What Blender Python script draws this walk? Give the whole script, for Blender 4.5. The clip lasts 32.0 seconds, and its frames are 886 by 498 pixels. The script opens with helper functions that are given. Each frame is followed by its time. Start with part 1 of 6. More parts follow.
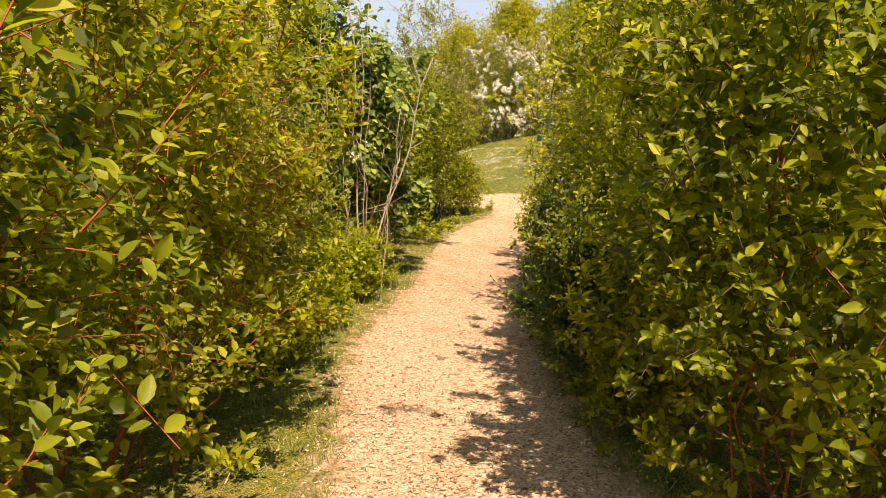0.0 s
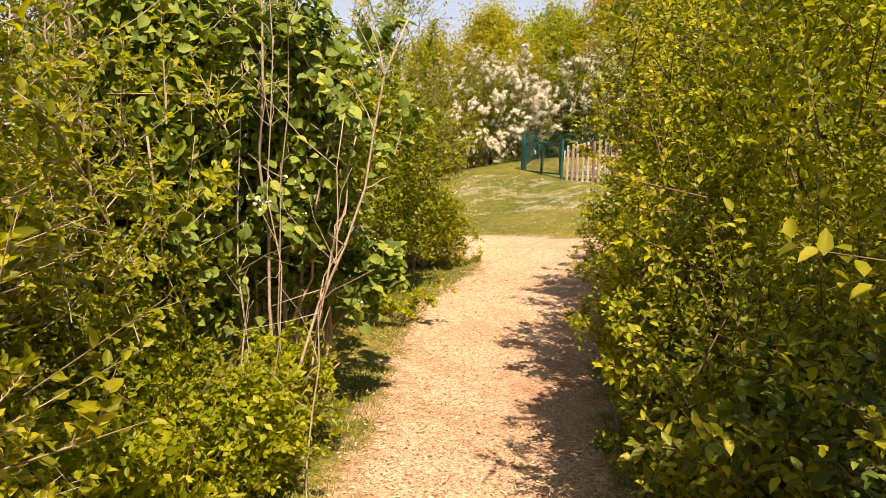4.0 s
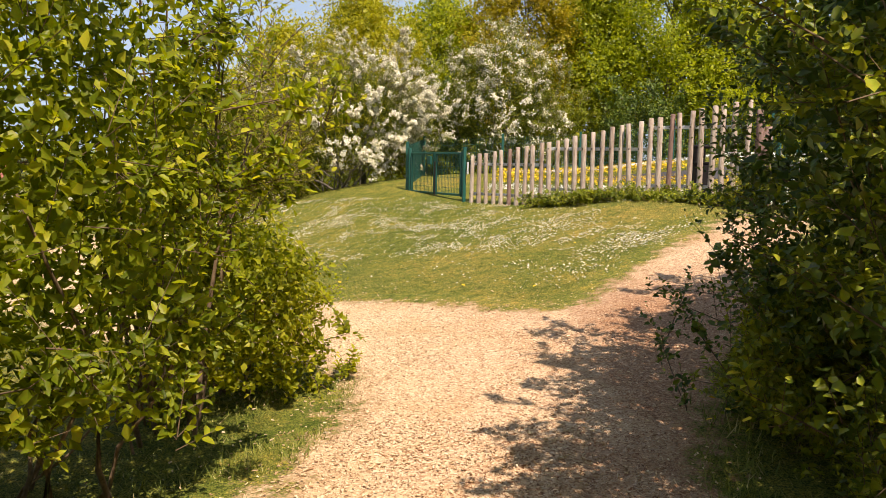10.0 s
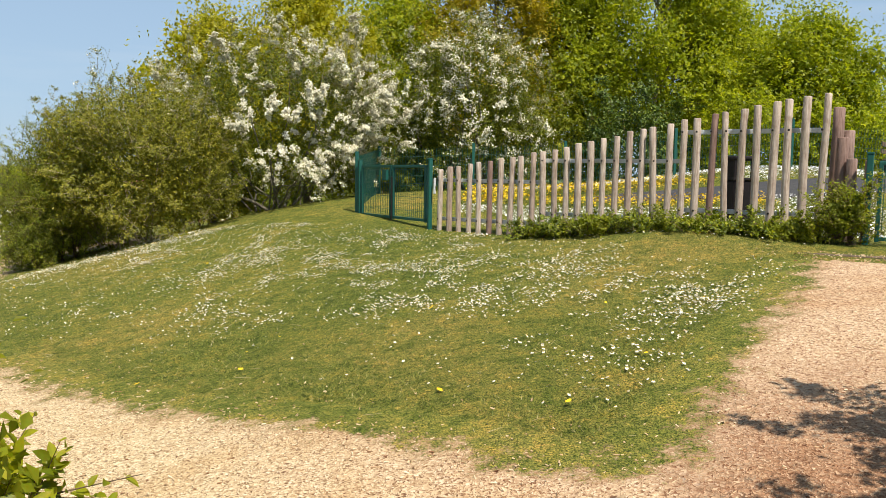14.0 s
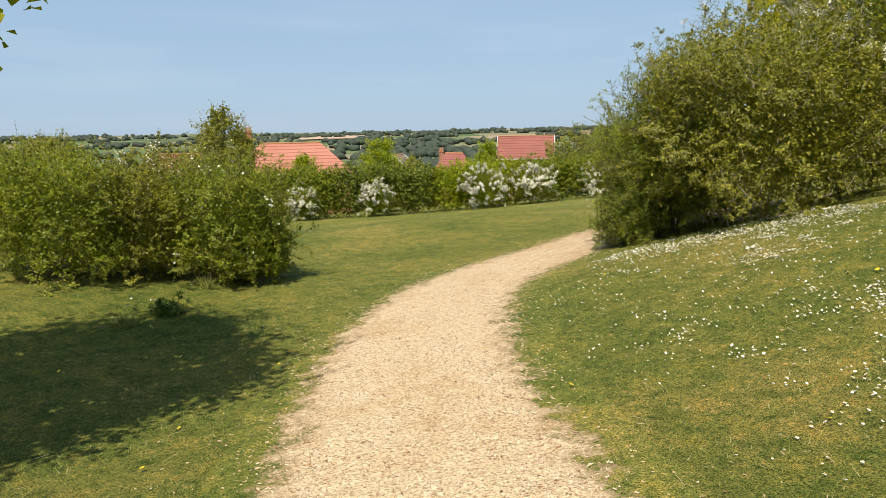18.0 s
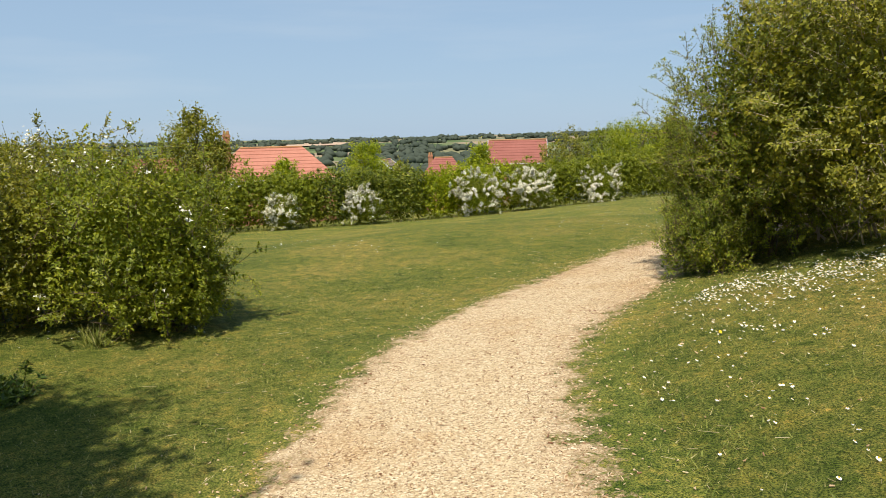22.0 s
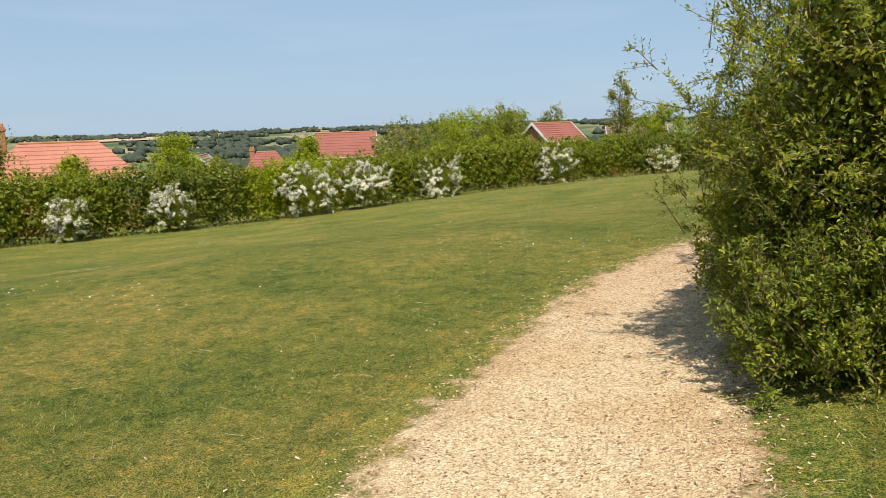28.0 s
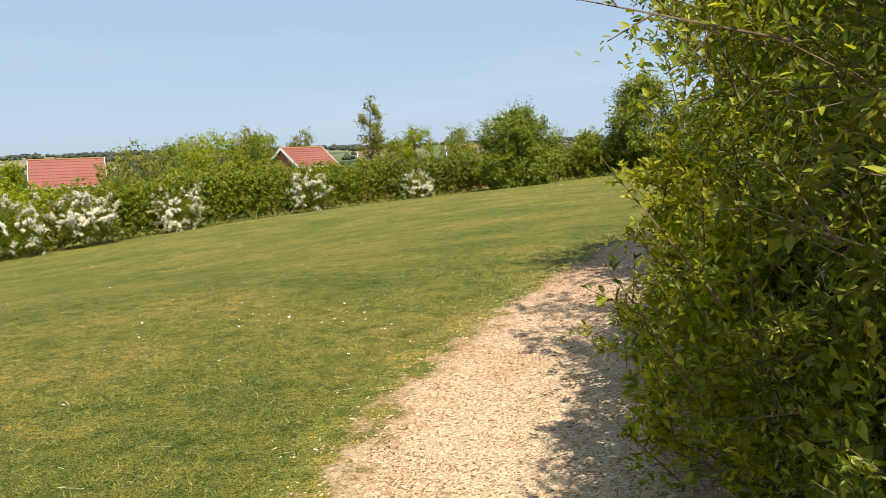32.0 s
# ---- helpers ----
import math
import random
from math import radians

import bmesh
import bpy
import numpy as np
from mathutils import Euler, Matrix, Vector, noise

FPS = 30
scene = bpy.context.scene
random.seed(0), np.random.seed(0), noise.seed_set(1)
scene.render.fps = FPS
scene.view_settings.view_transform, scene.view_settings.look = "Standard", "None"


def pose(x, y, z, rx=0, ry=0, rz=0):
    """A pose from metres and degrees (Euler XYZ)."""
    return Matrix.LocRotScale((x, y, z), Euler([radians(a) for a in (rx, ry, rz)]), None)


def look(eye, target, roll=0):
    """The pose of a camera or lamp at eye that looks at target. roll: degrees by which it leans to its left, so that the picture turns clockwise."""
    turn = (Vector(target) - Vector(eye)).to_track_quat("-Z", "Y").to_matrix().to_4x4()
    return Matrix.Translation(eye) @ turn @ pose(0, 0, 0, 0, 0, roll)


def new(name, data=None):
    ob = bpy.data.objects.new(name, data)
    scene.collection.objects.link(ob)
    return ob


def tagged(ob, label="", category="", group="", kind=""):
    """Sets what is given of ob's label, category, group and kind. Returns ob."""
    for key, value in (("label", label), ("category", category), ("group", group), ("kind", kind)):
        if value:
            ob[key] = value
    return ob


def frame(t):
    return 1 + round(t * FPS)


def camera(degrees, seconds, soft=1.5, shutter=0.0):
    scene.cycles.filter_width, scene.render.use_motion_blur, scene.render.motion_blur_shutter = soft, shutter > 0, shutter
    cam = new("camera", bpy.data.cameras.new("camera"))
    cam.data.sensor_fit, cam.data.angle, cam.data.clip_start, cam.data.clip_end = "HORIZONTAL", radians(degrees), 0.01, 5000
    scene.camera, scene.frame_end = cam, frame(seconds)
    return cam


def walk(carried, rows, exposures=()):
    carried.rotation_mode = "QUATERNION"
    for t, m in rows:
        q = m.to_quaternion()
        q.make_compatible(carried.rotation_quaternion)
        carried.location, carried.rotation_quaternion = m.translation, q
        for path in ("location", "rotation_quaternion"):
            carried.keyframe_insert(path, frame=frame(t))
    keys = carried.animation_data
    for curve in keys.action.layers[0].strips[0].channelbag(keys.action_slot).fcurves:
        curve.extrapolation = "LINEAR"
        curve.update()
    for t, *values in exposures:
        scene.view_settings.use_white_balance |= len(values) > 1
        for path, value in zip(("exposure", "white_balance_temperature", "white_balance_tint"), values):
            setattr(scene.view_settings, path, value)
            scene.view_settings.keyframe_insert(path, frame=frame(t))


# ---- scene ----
cam = camera(59.6, 32.0, soft=0.5)
PATH = [
    (0, (-5.493, 8.73, 1.962), (-6.155, 10.583, 1.61), 1.0),
    (0.5, (-5.662, 9.192, 1.96), (-6.323, 11.046, 1.609), 1.0),
    (1, (-5.827, 9.645, 1.954), (-6.486, 11.505, 1.626), 1.1),
    (1.5, (-5.937, 10.111, 1.948), (-6.575, 11.982, 1.644), 0.7),
    (2, (-6.124, 10.531, 1.919), (-6.766, 12.401, 1.62), 0.8),
    (2.5, (-6.271, 10.967, 1.886), (-6.87, 12.853, 1.595), 0.9),
    (3, (-6.465, 11.352, 1.868), (-7.067, 13.238, 1.582), 0.8),
    (3.5, (-6.656, 11.79, 1.872), (-7.247, 13.679, 1.584), 1.0),
    (5.5, (-7.355, 13.356, 1.823), (-7.821, 15.281, 1.547), 0.2),
    (6, (-7.452, 13.809, 1.808), (-7.831, 15.752, 1.524), -0.1),
    (6.5, (-7.581, 14.297, 1.767), (-7.946, 16.244, 1.493), 0.1),
    (7, (-7.697, 14.798, 1.741), (-8.041, 16.749, 1.473), 0.5),
    (7.5, (-7.781, 15.291, 1.721), (-8.118, 17.245, 1.457), 0.7),
    (8, (-7.874, 15.793, 1.702), (-8.214, 17.746, 1.439), 0.4),
    (8.5, (-7.94, 16.313, 1.691), (-8.275, 18.267, 1.429), 0.5),
    (9, (-8.061, 16.812, 1.641), (-8.387, 18.77, 1.395), 0.6),
    (9.5, (-8.164, 17.313, 1.607), (-8.441, 19.281, 1.377), 0.9),
    (10, (-8.284, 17.782, 1.586), (-8.548, 19.752, 1.362), 0.9),
    (10.5, (-8.361, 18.236, 1.577), (-8.58, 20.213, 1.37), 1.0),
    (11, (-8.416, 18.673, 1.594), (-8.614, 20.653, 1.393), 0.7),
    (11.5, (-8.485, 19.1, 1.594), (-8.633, 21.086, 1.41), 0.9),
    (12, (-8.49, 19.522, 1.612), (-8.619, 21.509, 1.429), 0.9),
    (12.5, (-8.559, 19.92, 1.587), (-8.694, 21.907, 1.408), 0.9),
    (13, (-8.609, 20.294, 1.588), (-8.738, 22.281, 1.408), 0.9),
    (13.5, (-8.694, 20.677, 1.587), (-8.817, 22.666, 1.41), 0.9),
    (15.5, (-9.08, 22.303, 1.781), (-9.837, 24.131, 1.492), 1.1),
    (16, (-9.348, 22.658, 1.729), (-10.424, 24.323, 1.462), 1.0),
    (16.5, (-9.582, 23.023, 1.685), (-10.804, 24.58, 1.395), 0.2),
    (17, (-9.904, 23.348, 1.654), (-11.214, 24.825, 1.334), 0.3),
    (17.5, (-10.224, 23.653, 1.64), (-11.567, 25.1, 1.319), 0.0),
    (18, (-10.57, 23.918, 1.617), (-11.995, 25.288, 1.316), -1.1),
    (18.5, (-10.91, 24.166, 1.607), (-12.338, 25.535, 1.309), -1.1),
    (19, (-11.241, 24.452, 1.593), (-12.668, 25.822, 1.298), -1.1),
    (19.5, (-11.588, 24.743, 1.544), (-13.003, 26.126, 1.256), -1.1),
    (20, (-11.926, 25.092, 1.49), (-13.34, 26.477, 1.202), -1.1),
    (20.5, (-12.293, 25.401, 1.428), (-13.709, 26.784, 1.143), -1.2),
    (21, (-12.599, 25.712, 1.395), (-14.015, 27.095, 1.109), -1.2),
    (21.5, (-12.937, 25.985, 1.365), (-14.354, 27.367, 1.083), -1.3),
    (22, (-13.238, 26.282, 1.343), (-14.644, 27.675, 1.057), -1.4),
    (22.5, (-13.56, 26.571, 1.321), (-14.967, 27.963, 1.034), -1.5),
    (23, (-13.88, 26.846, 1.305), (-15.288, 28.236, 1.018), -1.5),
    (23.5, (-14.194, 27.15, 1.286), (-15.602, 28.541, 0.999), -1.6),
    (24, (-14.534, 27.405, 1.249), (-15.945, 28.794, 0.968), -1.7),
    (24.5, (-14.867, 27.691, 1.2), (-16.278, 29.08, 0.92), -1.7),
    (25, (-15.193, 27.975, 1.143), (-16.606, 29.363, 0.863), -1.8),
    (25.5, (-15.476, 28.295, 1.113), (-16.852, 29.719, 0.833), -1.6),
    (26, (-15.741, 28.559, 1.087), (-17.066, 30.031, 0.804), -1.5),
    (26.5, (-15.992, 28.807, 1.072), (-17.179, 30.392, 0.787), -1.0),
    (28.5, (-16.756, 30.006, 1.256), (-17.785, 31.689, 0.93), -1.5),
    (29, (-16.969, 30.412, 1.241), (-17.938, 32.13, 0.909), -1.1),
    (29.5, (-17.233, 30.807, 1.22), (-18.157, 32.557, 0.93), -1.3),
    (30, (-17.435, 31.202, 1.18), (-18.265, 32.999, 0.896), -1.5),
    (30.5, (-17.638, 31.586, 1.152), (-18.432, 33.398, 0.859), -1.6),
    (31, (-17.785, 31.988, 1.151), (-18.372, 33.874, 0.839), -1.7),
    (31.5, (-17.915, 32.358, 1.125), (-18.465, 34.26, 0.845), -2.0),
    (32, (-18.046, 32.718, 1.11), (-18.535, 34.639, 0.841), -1.8),
]
walk(cam, [(t, look(eye, target, roll)) for t, eye, target, roll in PATH],
     [(0, 0.72, 8100, 25), (3, 0.74, 8600, 29), (6, 0.65, 7800, 28), (9, 0.58, 7700, 25), (13, 0.38, 6900, 11), (16, 0.27, 6600, 11), (20, 0.2, 6600, 11), (23, 0.17, 6600, 11), (26, 0.08, 6600, 11), (29, 0.3, 6600, 11), (32, 0.4, 6800, 13)])

# ---- light ----
SUN_YAW, SUN_HIGH = radians(34), radians(59)          # shadows fall towards this yaw (left of +y)
to_sun = Vector((math.sin(SUN_YAW) * math.cos(SUN_HIGH), -math.cos(SUN_YAW) * math.cos(SUN_HIGH), math.sin(SUN_HIGH)))
world = bpy.data.worlds.new("sky")
scene.world = world
world.use_nodes = True
wn = world.node_tree.nodes
sky = wn.new("ShaderNodeTexSky")
sky.sky_type, sky.sun_disc = "NISHITA", False
sky.sun_elevation, sky.sun_rotation = SUN_HIGH, math.atan2(to_sun.x, to_sun.y)
sky.air_density, sky.dust_density, sky.ozone_density = 1.0, 0.35, 2.2
wn["Background"].inputs["Strength"].default_value = 0.085
haze = wn.new("ShaderNodeMix")      # thin high haze whitens the blue
haze.data_type = "RGBA"
haze.inputs["B"].default_value = (3.95, 5.75, 7.9, 1)
world.node_tree.links.new(sky.outputs["Color"], haze.inputs["A"])
# the haze is thickest along the horizon
wl = world.node_tree.links
way_up = wn.new("ShaderNodeTexCoord")
split = wn.new("ShaderNodeSeparateXYZ")
layer = wn.new("ShaderNodeMapRange")
layer.inputs["From Min"].default_value, layer.inputs["From Max"].default_value = 0.02, 0.75
layer.inputs["To Min"].default_value, layer.inputs["To Max"].default_value = 0.8, 0.4
wl.new(way_up.outputs["Generated"], split.inputs["Vector"])
wl.new(split.outputs["Z"], layer.inputs["Value"])
wl.new(layer.outputs["Result"], haze.inputs["Factor"])
# thin streaks of high cloud, drawn out along the horizon
stretch = wn.new("ShaderNodeMapping")
stretch.inputs["Scale"].default_value = (1.0, 1.0, 9.0)
streak = wn.new("ShaderNodeTexNoise")
streak.inputs["Scale"].default_value, streak.inputs["Detail"].default_value, streak.inputs["Roughness"].default_value = 2.2, 5, 0.55
thin = wn.new("ShaderNodeMapRange")
thin.inputs["From Min"].default_value, thin.inputs["From Max"].default_value, thin.inputs["To Max"].default_value = 0.5, 0.8, 0.3
veil = wn.new("ShaderNodeMix")
veil.data_type = "RGBA"
veil.inputs["B"].default_value = (6.6, 7.5, 8.3, 1)
wl.new(way_up.outputs["Generated"], stretch.inputs["Vector"])
wl.new(stretch.outputs["Vector"], streak.inputs["Vector"])
wl.new(streak.outputs["Fac"], thin.inputs["Value"])
wl.new(thin.outputs["Result"], veil.inputs["Factor"])
wl.new(haze.outputs["Result"], veil.inputs["A"])
wl.new(veil.outputs["Result"], wn["Background"].inputs["Color"])
sun = new("sun", bpy.data.lights.new("sun", "SUN"))
sun.data.energy, sun.data.angle, sun.data.color = 5.0, radians(0.53), (1.0, 0.945, 0.85)
sun.matrix_world = look((0, 0, 60), Vector((0, 0, 60)) - to_sun)

# ---- materials ----


def material(name, rough=0.8, spec=0.3):
    m = bpy.data.materials.new(name)
    m.use_nodes = True
    b = m.node_tree.nodes["Principled BSDF"]
    b.inputs["Roughness"].default_value = rough
    b.inputs["Specular IOR Level"].default_value = spec
    return m, m.node_tree.nodes, m.node_tree.links, b


def ramp(nodes, stops):
    r = nodes.new("ShaderNodeValToRGB")
    e = r.color_ramp.elements
    while len(e) < len(stops):
        e.new(0.5)
    for k, (p, c) in enumerate(stops):
        e[k].position, e[k].color = p, (*c, 1)
    return r


def noise_node(nodes, links, scale, detail=4, rough=0.6, coord=None):
    n = nodes.new("ShaderNodeTexNoise")
    n.inputs["Scale"].default_value, n.inputs["Detail"].default_value, n.inputs["Roughness"].default_value = scale, detail, rough
    if coord is None:
        coord = nodes.new("ShaderNodeTexCoord").outputs["Object"]
    links.new(coord, n.inputs["Vector"])
    return n


def mix(nodes, links, fac, a, b, mode="MIX"):
    n = nodes.new("ShaderNodeMix")
    n.data_type, n.blend_type = "RGBA", mode
    for sock, v in ((n.inputs["Factor"], fac), (n.inputs["A"], a), (n.inputs["B"], b)):
        if isinstance(v, (int, float)):
            sock.default_value = v
        elif isinstance(v, tuple):
            sock.default_value = (*v, 1)
        else:
            links.new(v, sock)
    return n.outputs["Result"]


def bump(nodes, links, bsdf, height, strength, distance=0.02):
    n = nodes.new("ShaderNodeBump")
    n.inputs["Strength"].default_value, n.inputs["Distance"].default_value = strength, distance
    links.new(height, n.inputs["Height"])
    links.new(n.outputs["Normal"], bsdf.inputs["Normal"])


def between(n, l, v, a, b_, top=1.0):
    m = n.new("ShaderNodeMapRange")
    m.inputs["From Min"].default_value, m.inputs["From Max"].default_value, m.inputs["To Max"].default_value = a, b_, top
    l.new(v, m.inputs["Value"])
    return m.outputs["Result"]


def leaf_material(name, dark, mid, light, young, through_light=0.4, rough=0.42):
    """Leaves: each its own green, paler in patches of young growth; light passes through the blade."""
    m, n, l, b = material(name, rough + 0.02, 0.3)
    geo = n.new("ShaderNodeNewGeometry")
    r = ramp(n, [(0.0, dark), (0.45, mid), (0.8, light), (1.0, young)])
    l.new(geo.outputs["Random Per Island"], r.inputs["Fac"])
    big = noise_node(n, l, 1.6, 2)
    rr = ramp(n, [(0.35, (0.72, 0.78, 0.7)), (0.7, (1.15, 1.1, 0.95))])
    l.new(big.outputs["Fac"], rr.inputs["Fac"])
    col = mix(n, l, 1.0, r.outputs["Color"], rr.outputs["Color"], "MULTIPLY")
    vein = noise_node(n, l, 75, 3)
    bump(n, l, b, vein.outputs["Fac"], 0.3, 0.004)
    col = mix(n, l, 0.4, col, vein.outputs["Color"], "SOFT_LIGHT")
    l.new(col, b.inputs["Base Color"])
    t = n.new("ShaderNodeBsdfTranslucent")
    warm = mix(n, l, 1.0, col, (1.25, 1.2, 0.45), "MULTIPLY")
    l.new(warm, t.inputs["Color"])
    s = n.new("ShaderNodeMixShader")
    s.inputs["Fac"].default_value = through_light
    l.new(b.outputs["BSDF"], s.inputs[1])
    l.new(t.outputs["BSDF"], s.inputs[2])
    l.new(s.outputs["Shader"], n["Material Output"].inputs["Surface"])
    return m


def bark_material(name, a, b_, scale=30):
    m, n, l, b = material(name, 0.85, 0.2)
    nz = noise_node(n, l, scale, 6)
    r = ramp(n, [(0.3, a), (0.7, b_)])
    l.new(nz.outputs["Fac"], r.inputs["Fac"])
    l.new(r.outputs["Color"], b.inputs["Base Color"])
    bump(n, l, b, nz.outputs["Fac"], 0.5, 0.01)
    return m


def grainy(name, a, b_, scale=25, rough=0.8, spec=0.3, metal=0.0, relief=0.3):
    m, n, l, b = material(name, rough, spec)
    nz = noise_node(n, l, scale, 5)
    big = noise_node(n, l, scale / 12, 3)
    f = n.new("ShaderNodeMath")
    f.operation = "ADD"
    l.new(nz.outputs["Fac"], f.inputs[0])
    l.new(big.outputs["Fac"], f.inputs[1])
    r = ramp(n, [(0.0, a), (1.0, b_)])
    f2 = n.new("ShaderNodeMapRange")
    f2.inputs["From Min"].default_value, f2.inputs["From Max"].default_value = 0.6, 1.4
    l.new(f.outputs[0], f2.inputs["Value"])
    l.new(f2.outputs["Result"], r.inputs["Fac"])
    l.new(r.outputs["Color"], b.inputs["Base Color"])
    b.inputs["Metallic"].default_value = metal
    bump(n, l, b, nz.outputs["Fac"], relief, 0.006)
    return m


def island_material(name, stops, rough=0.85, spec=0.2):
    """Small loose pieces, each with a colour of its own."""
    m, n, l, b = material(name, rough, spec)
    geo = n.new("ShaderNodeNewGeometry")
    r = ramp(n, stops)
    l.new(geo.outputs["Random Per Island"], r.inputs["Fac"])
    l.new(r.outputs["Color"], b.inputs["Base Color"])
    return m


LEAF = {
    "dogwood": leaf_material("leaf_dogwood", (0.1, 0.135, 0.01), (0.22, 0.27, 0.016), (0.37, 0.41, 0.027), (0.57, 0.55, 0.055), 0.55),
    "mixed": leaf_material("leaf_mixed", (0.15, 0.175, 0.012), (0.31, 0.34, 0.02), (0.45, 0.46, 0.03), (0.58, 0.55, 0.06), 0.58),
    "wayfaring": leaf_material("leaf_wayfaring", (0.09, 0.145, 0.026), (0.17, 0.245, 0.04), (0.26, 0.345, 0.06), (0.41, 0.46, 0.08), 0.32, 0.6),
    "shade": leaf_material("leaf_shade", (0.07, 0.1, 0.0092), (0.15, 0.195, 0.0138), (0.27, 0.31, 0.023), (0.46, 0.46, 0.0403), 0.34),
    "olive": leaf_material("leaf_olive", (0.125, 0.13, 0.015), (0.215, 0.215, 0.023), (0.315, 0.3, 0.033), (0.43, 0.39, 0.05), 0.38),
    "privet": leaf_material("leaf_privet", (0.092, 0.122, 0.013), (0.19, 0.23, 0.023), (0.31, 0.345, 0.035), (0.5, 0.49, 0.058), 0.45),
    "hawthorn": leaf_material("leaf_hawthorn", (0.0805, 0.109, 0.0138), (0.161, 0.196, 0.0207), (0.253, 0.276, 0.0322), (0.368, 0.368, 0.0517), 0.4),
    "lime": leaf_material("leaf_lime", (0.17, 0.22, 0.012), (0.32, 0.375, 0.018), (0.45, 0.49, 0.026), (0.57, 0.57, 0.055), 0.58),
    "golden": leaf_material("leaf_golden", (0.26, 0.265, 0.014), (0.41, 0.4, 0.021), (0.53, 0.49, 0.034), (0.62, 0.56, 0.07), 0.58),
    "amber": leaf_material("leaf_amber", (0.23, 0.19, 0.014), (0.38, 0.315, 0.02), (0.49, 0.41, 0.032), (0.57, 0.47, 0.06), 0.55),
    # darkest green; on the right-hand hedge it paints shade into the leaves
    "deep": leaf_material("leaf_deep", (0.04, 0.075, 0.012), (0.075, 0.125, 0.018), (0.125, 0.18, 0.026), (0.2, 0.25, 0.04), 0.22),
    "hedge": leaf_material("leaf_hedge", (0.13, 0.16, 0.0135), (0.225, 0.26, 0.02), (0.31, 0.34, 0.03), (0.42, 0.42, 0.05), 0.45),
}
SINGLE = {}
for key in ("dogwood", "wayfaring", "privet", "mixed"):
    SINGLE[key] = LEAF[key].copy()
    info = SINGLE[key].node_tree.nodes.new("ShaderNodeObjectInfo")
    for lk in list(SINGLE[key].node_tree.links):
        if lk.from_socket.name == "Random Per Island":
            SINGLE[key].node_tree.links.new(info.outputs["Random"], lk.to_socket)
M_blossom = island_material("hawthorn_blossom", [(0.0, (0.52, 0.47, 0.3)), (0.35, (0.72, 0.67, 0.5)), (1.0, (0.84, 0.8, 0.64))], 0.7)
M_red_twig = bark_material("red_twig", (0.24, 0.055, 0.025), (0.42, 0.12, 0.05), 60)
M_tan_stem = bark_material("tan_stem", (0.3, 0.225, 0.15), (0.54, 0.44, 0.32), 40)
M_brown_twig = bark_material("brown_twig", (0.09, 0.06, 0.035), (0.2, 0.14, 0.085), 40)
M_grey_bark = bark_material("grey_bark", (0.1, 0.09, 0.07), (0.24, 0.21, 0.16), 22)


def weathered(name, a, b_, stain):
    """Old timber: fine upright grain, bleached and stained in patches."""
    m, n, l, b = material(name, 0.88, 0.15)
    co = n.new("ShaderNodeTexCoord").outputs["Object"]
    up = n.new("ShaderNodeMapping")
    up.inputs["Scale"].default_value = (1, 1, 0.08)
    l.new(co, up.inputs["Vector"])
    grain = noise_node(n, l, 70, 5, 0.65, up.outputs["Vector"])
    patch = noise_node(n, l, 7, 4, 0.6, co)
    r = ramp(n, [(0.32, a), (0.66, b_)])
    l.new(grain.outputs["Fac"], r.inputs["Fac"])
    info = n.new("ShaderNodeObjectInfo")
    each = ramp(n, [(0.0, (0.8, 0.76, 0.74)), (0.5, (1, 1, 1)), (1.0, (1.12, 1.14, 1.14))])
    l.new(info.outputs["Random"], each.inputs["Fac"])
    col = mix(n, l, 1.0, r.outputs["Color"], each.outputs["Color"], "MULTIPLY")
    l.new(mix(n, l, between(n, l, patch.outputs["Fac"], 0.5, 0.75, 0.7), col, stain), b.inputs["Base Color"])
    bump(n, l, b, grain.outputs["Fac"], 0.6, 0.006)
    return m


M_post = weathered("weathered_round_post", (0.27, 0.205, 0.16), (0.58, 0.48, 0.4), (0.25, 0.165, 0.12))
M_post_dark = weathered("weathered_red_post", (0.19, 0.12, 0.1), (0.36, 0.25, 0.21), (0.15, 0.09, 0.07))
M_rail = grainy("galvanised_rail", (0.5, 0.52, 0.52), (0.66, 0.68, 0.68), 30, 0.5, 0.5, 0.0, 0.1)
M_green_steel = grainy("green_painted_steel", (0.008, 0.075, 0.06), (0.012, 0.11, 0.085), 20, 0.42, 0.5, 0, 0.08)
M_bolt = grainy("dark_bolt", (0.03, 0.028, 0.025), (0.07, 0.06, 0.055), 60, 0.5, 0.4, 0.8)
M_white = grainy("white_board", (0.72, 0.72, 0.72), (0.8, 0.8, 0.79), 40, 0.4, 0.4, 0, 0.03)
M_ink = grainy("grey_print", (0.2, 0.2, 0.22), (0.28, 0.28, 0.3), 40, 0.6)
M_red_ink = grainy("faded_print", (0.36, 0.24, 0.26), (0.42, 0.29, 0.31), 40, 0.6)
M_blue_ink = grainy("blue_print", (0.04, 0.1, 0.38), (0.06, 0.14, 0.45), 40, 0.6)
M_bin = grainy("dark_brown_plastic", (0.008, 0.006, 0.0065), (0.018, 0.0135, 0.014), 40, 0.65, 0.18)
M_asphalt = grainy("asphalt", (0.04, 0.04, 0.043), (0.075, 0.073, 0.075), 90, 0.9, 0.2, 0, 0.6)
M_board_edge = grainy("path_edging_board", (0.1, 0.075, 0.05), (0.22, 0.165, 0.11), 25, 0.9, 0.2, 0, 0.5)
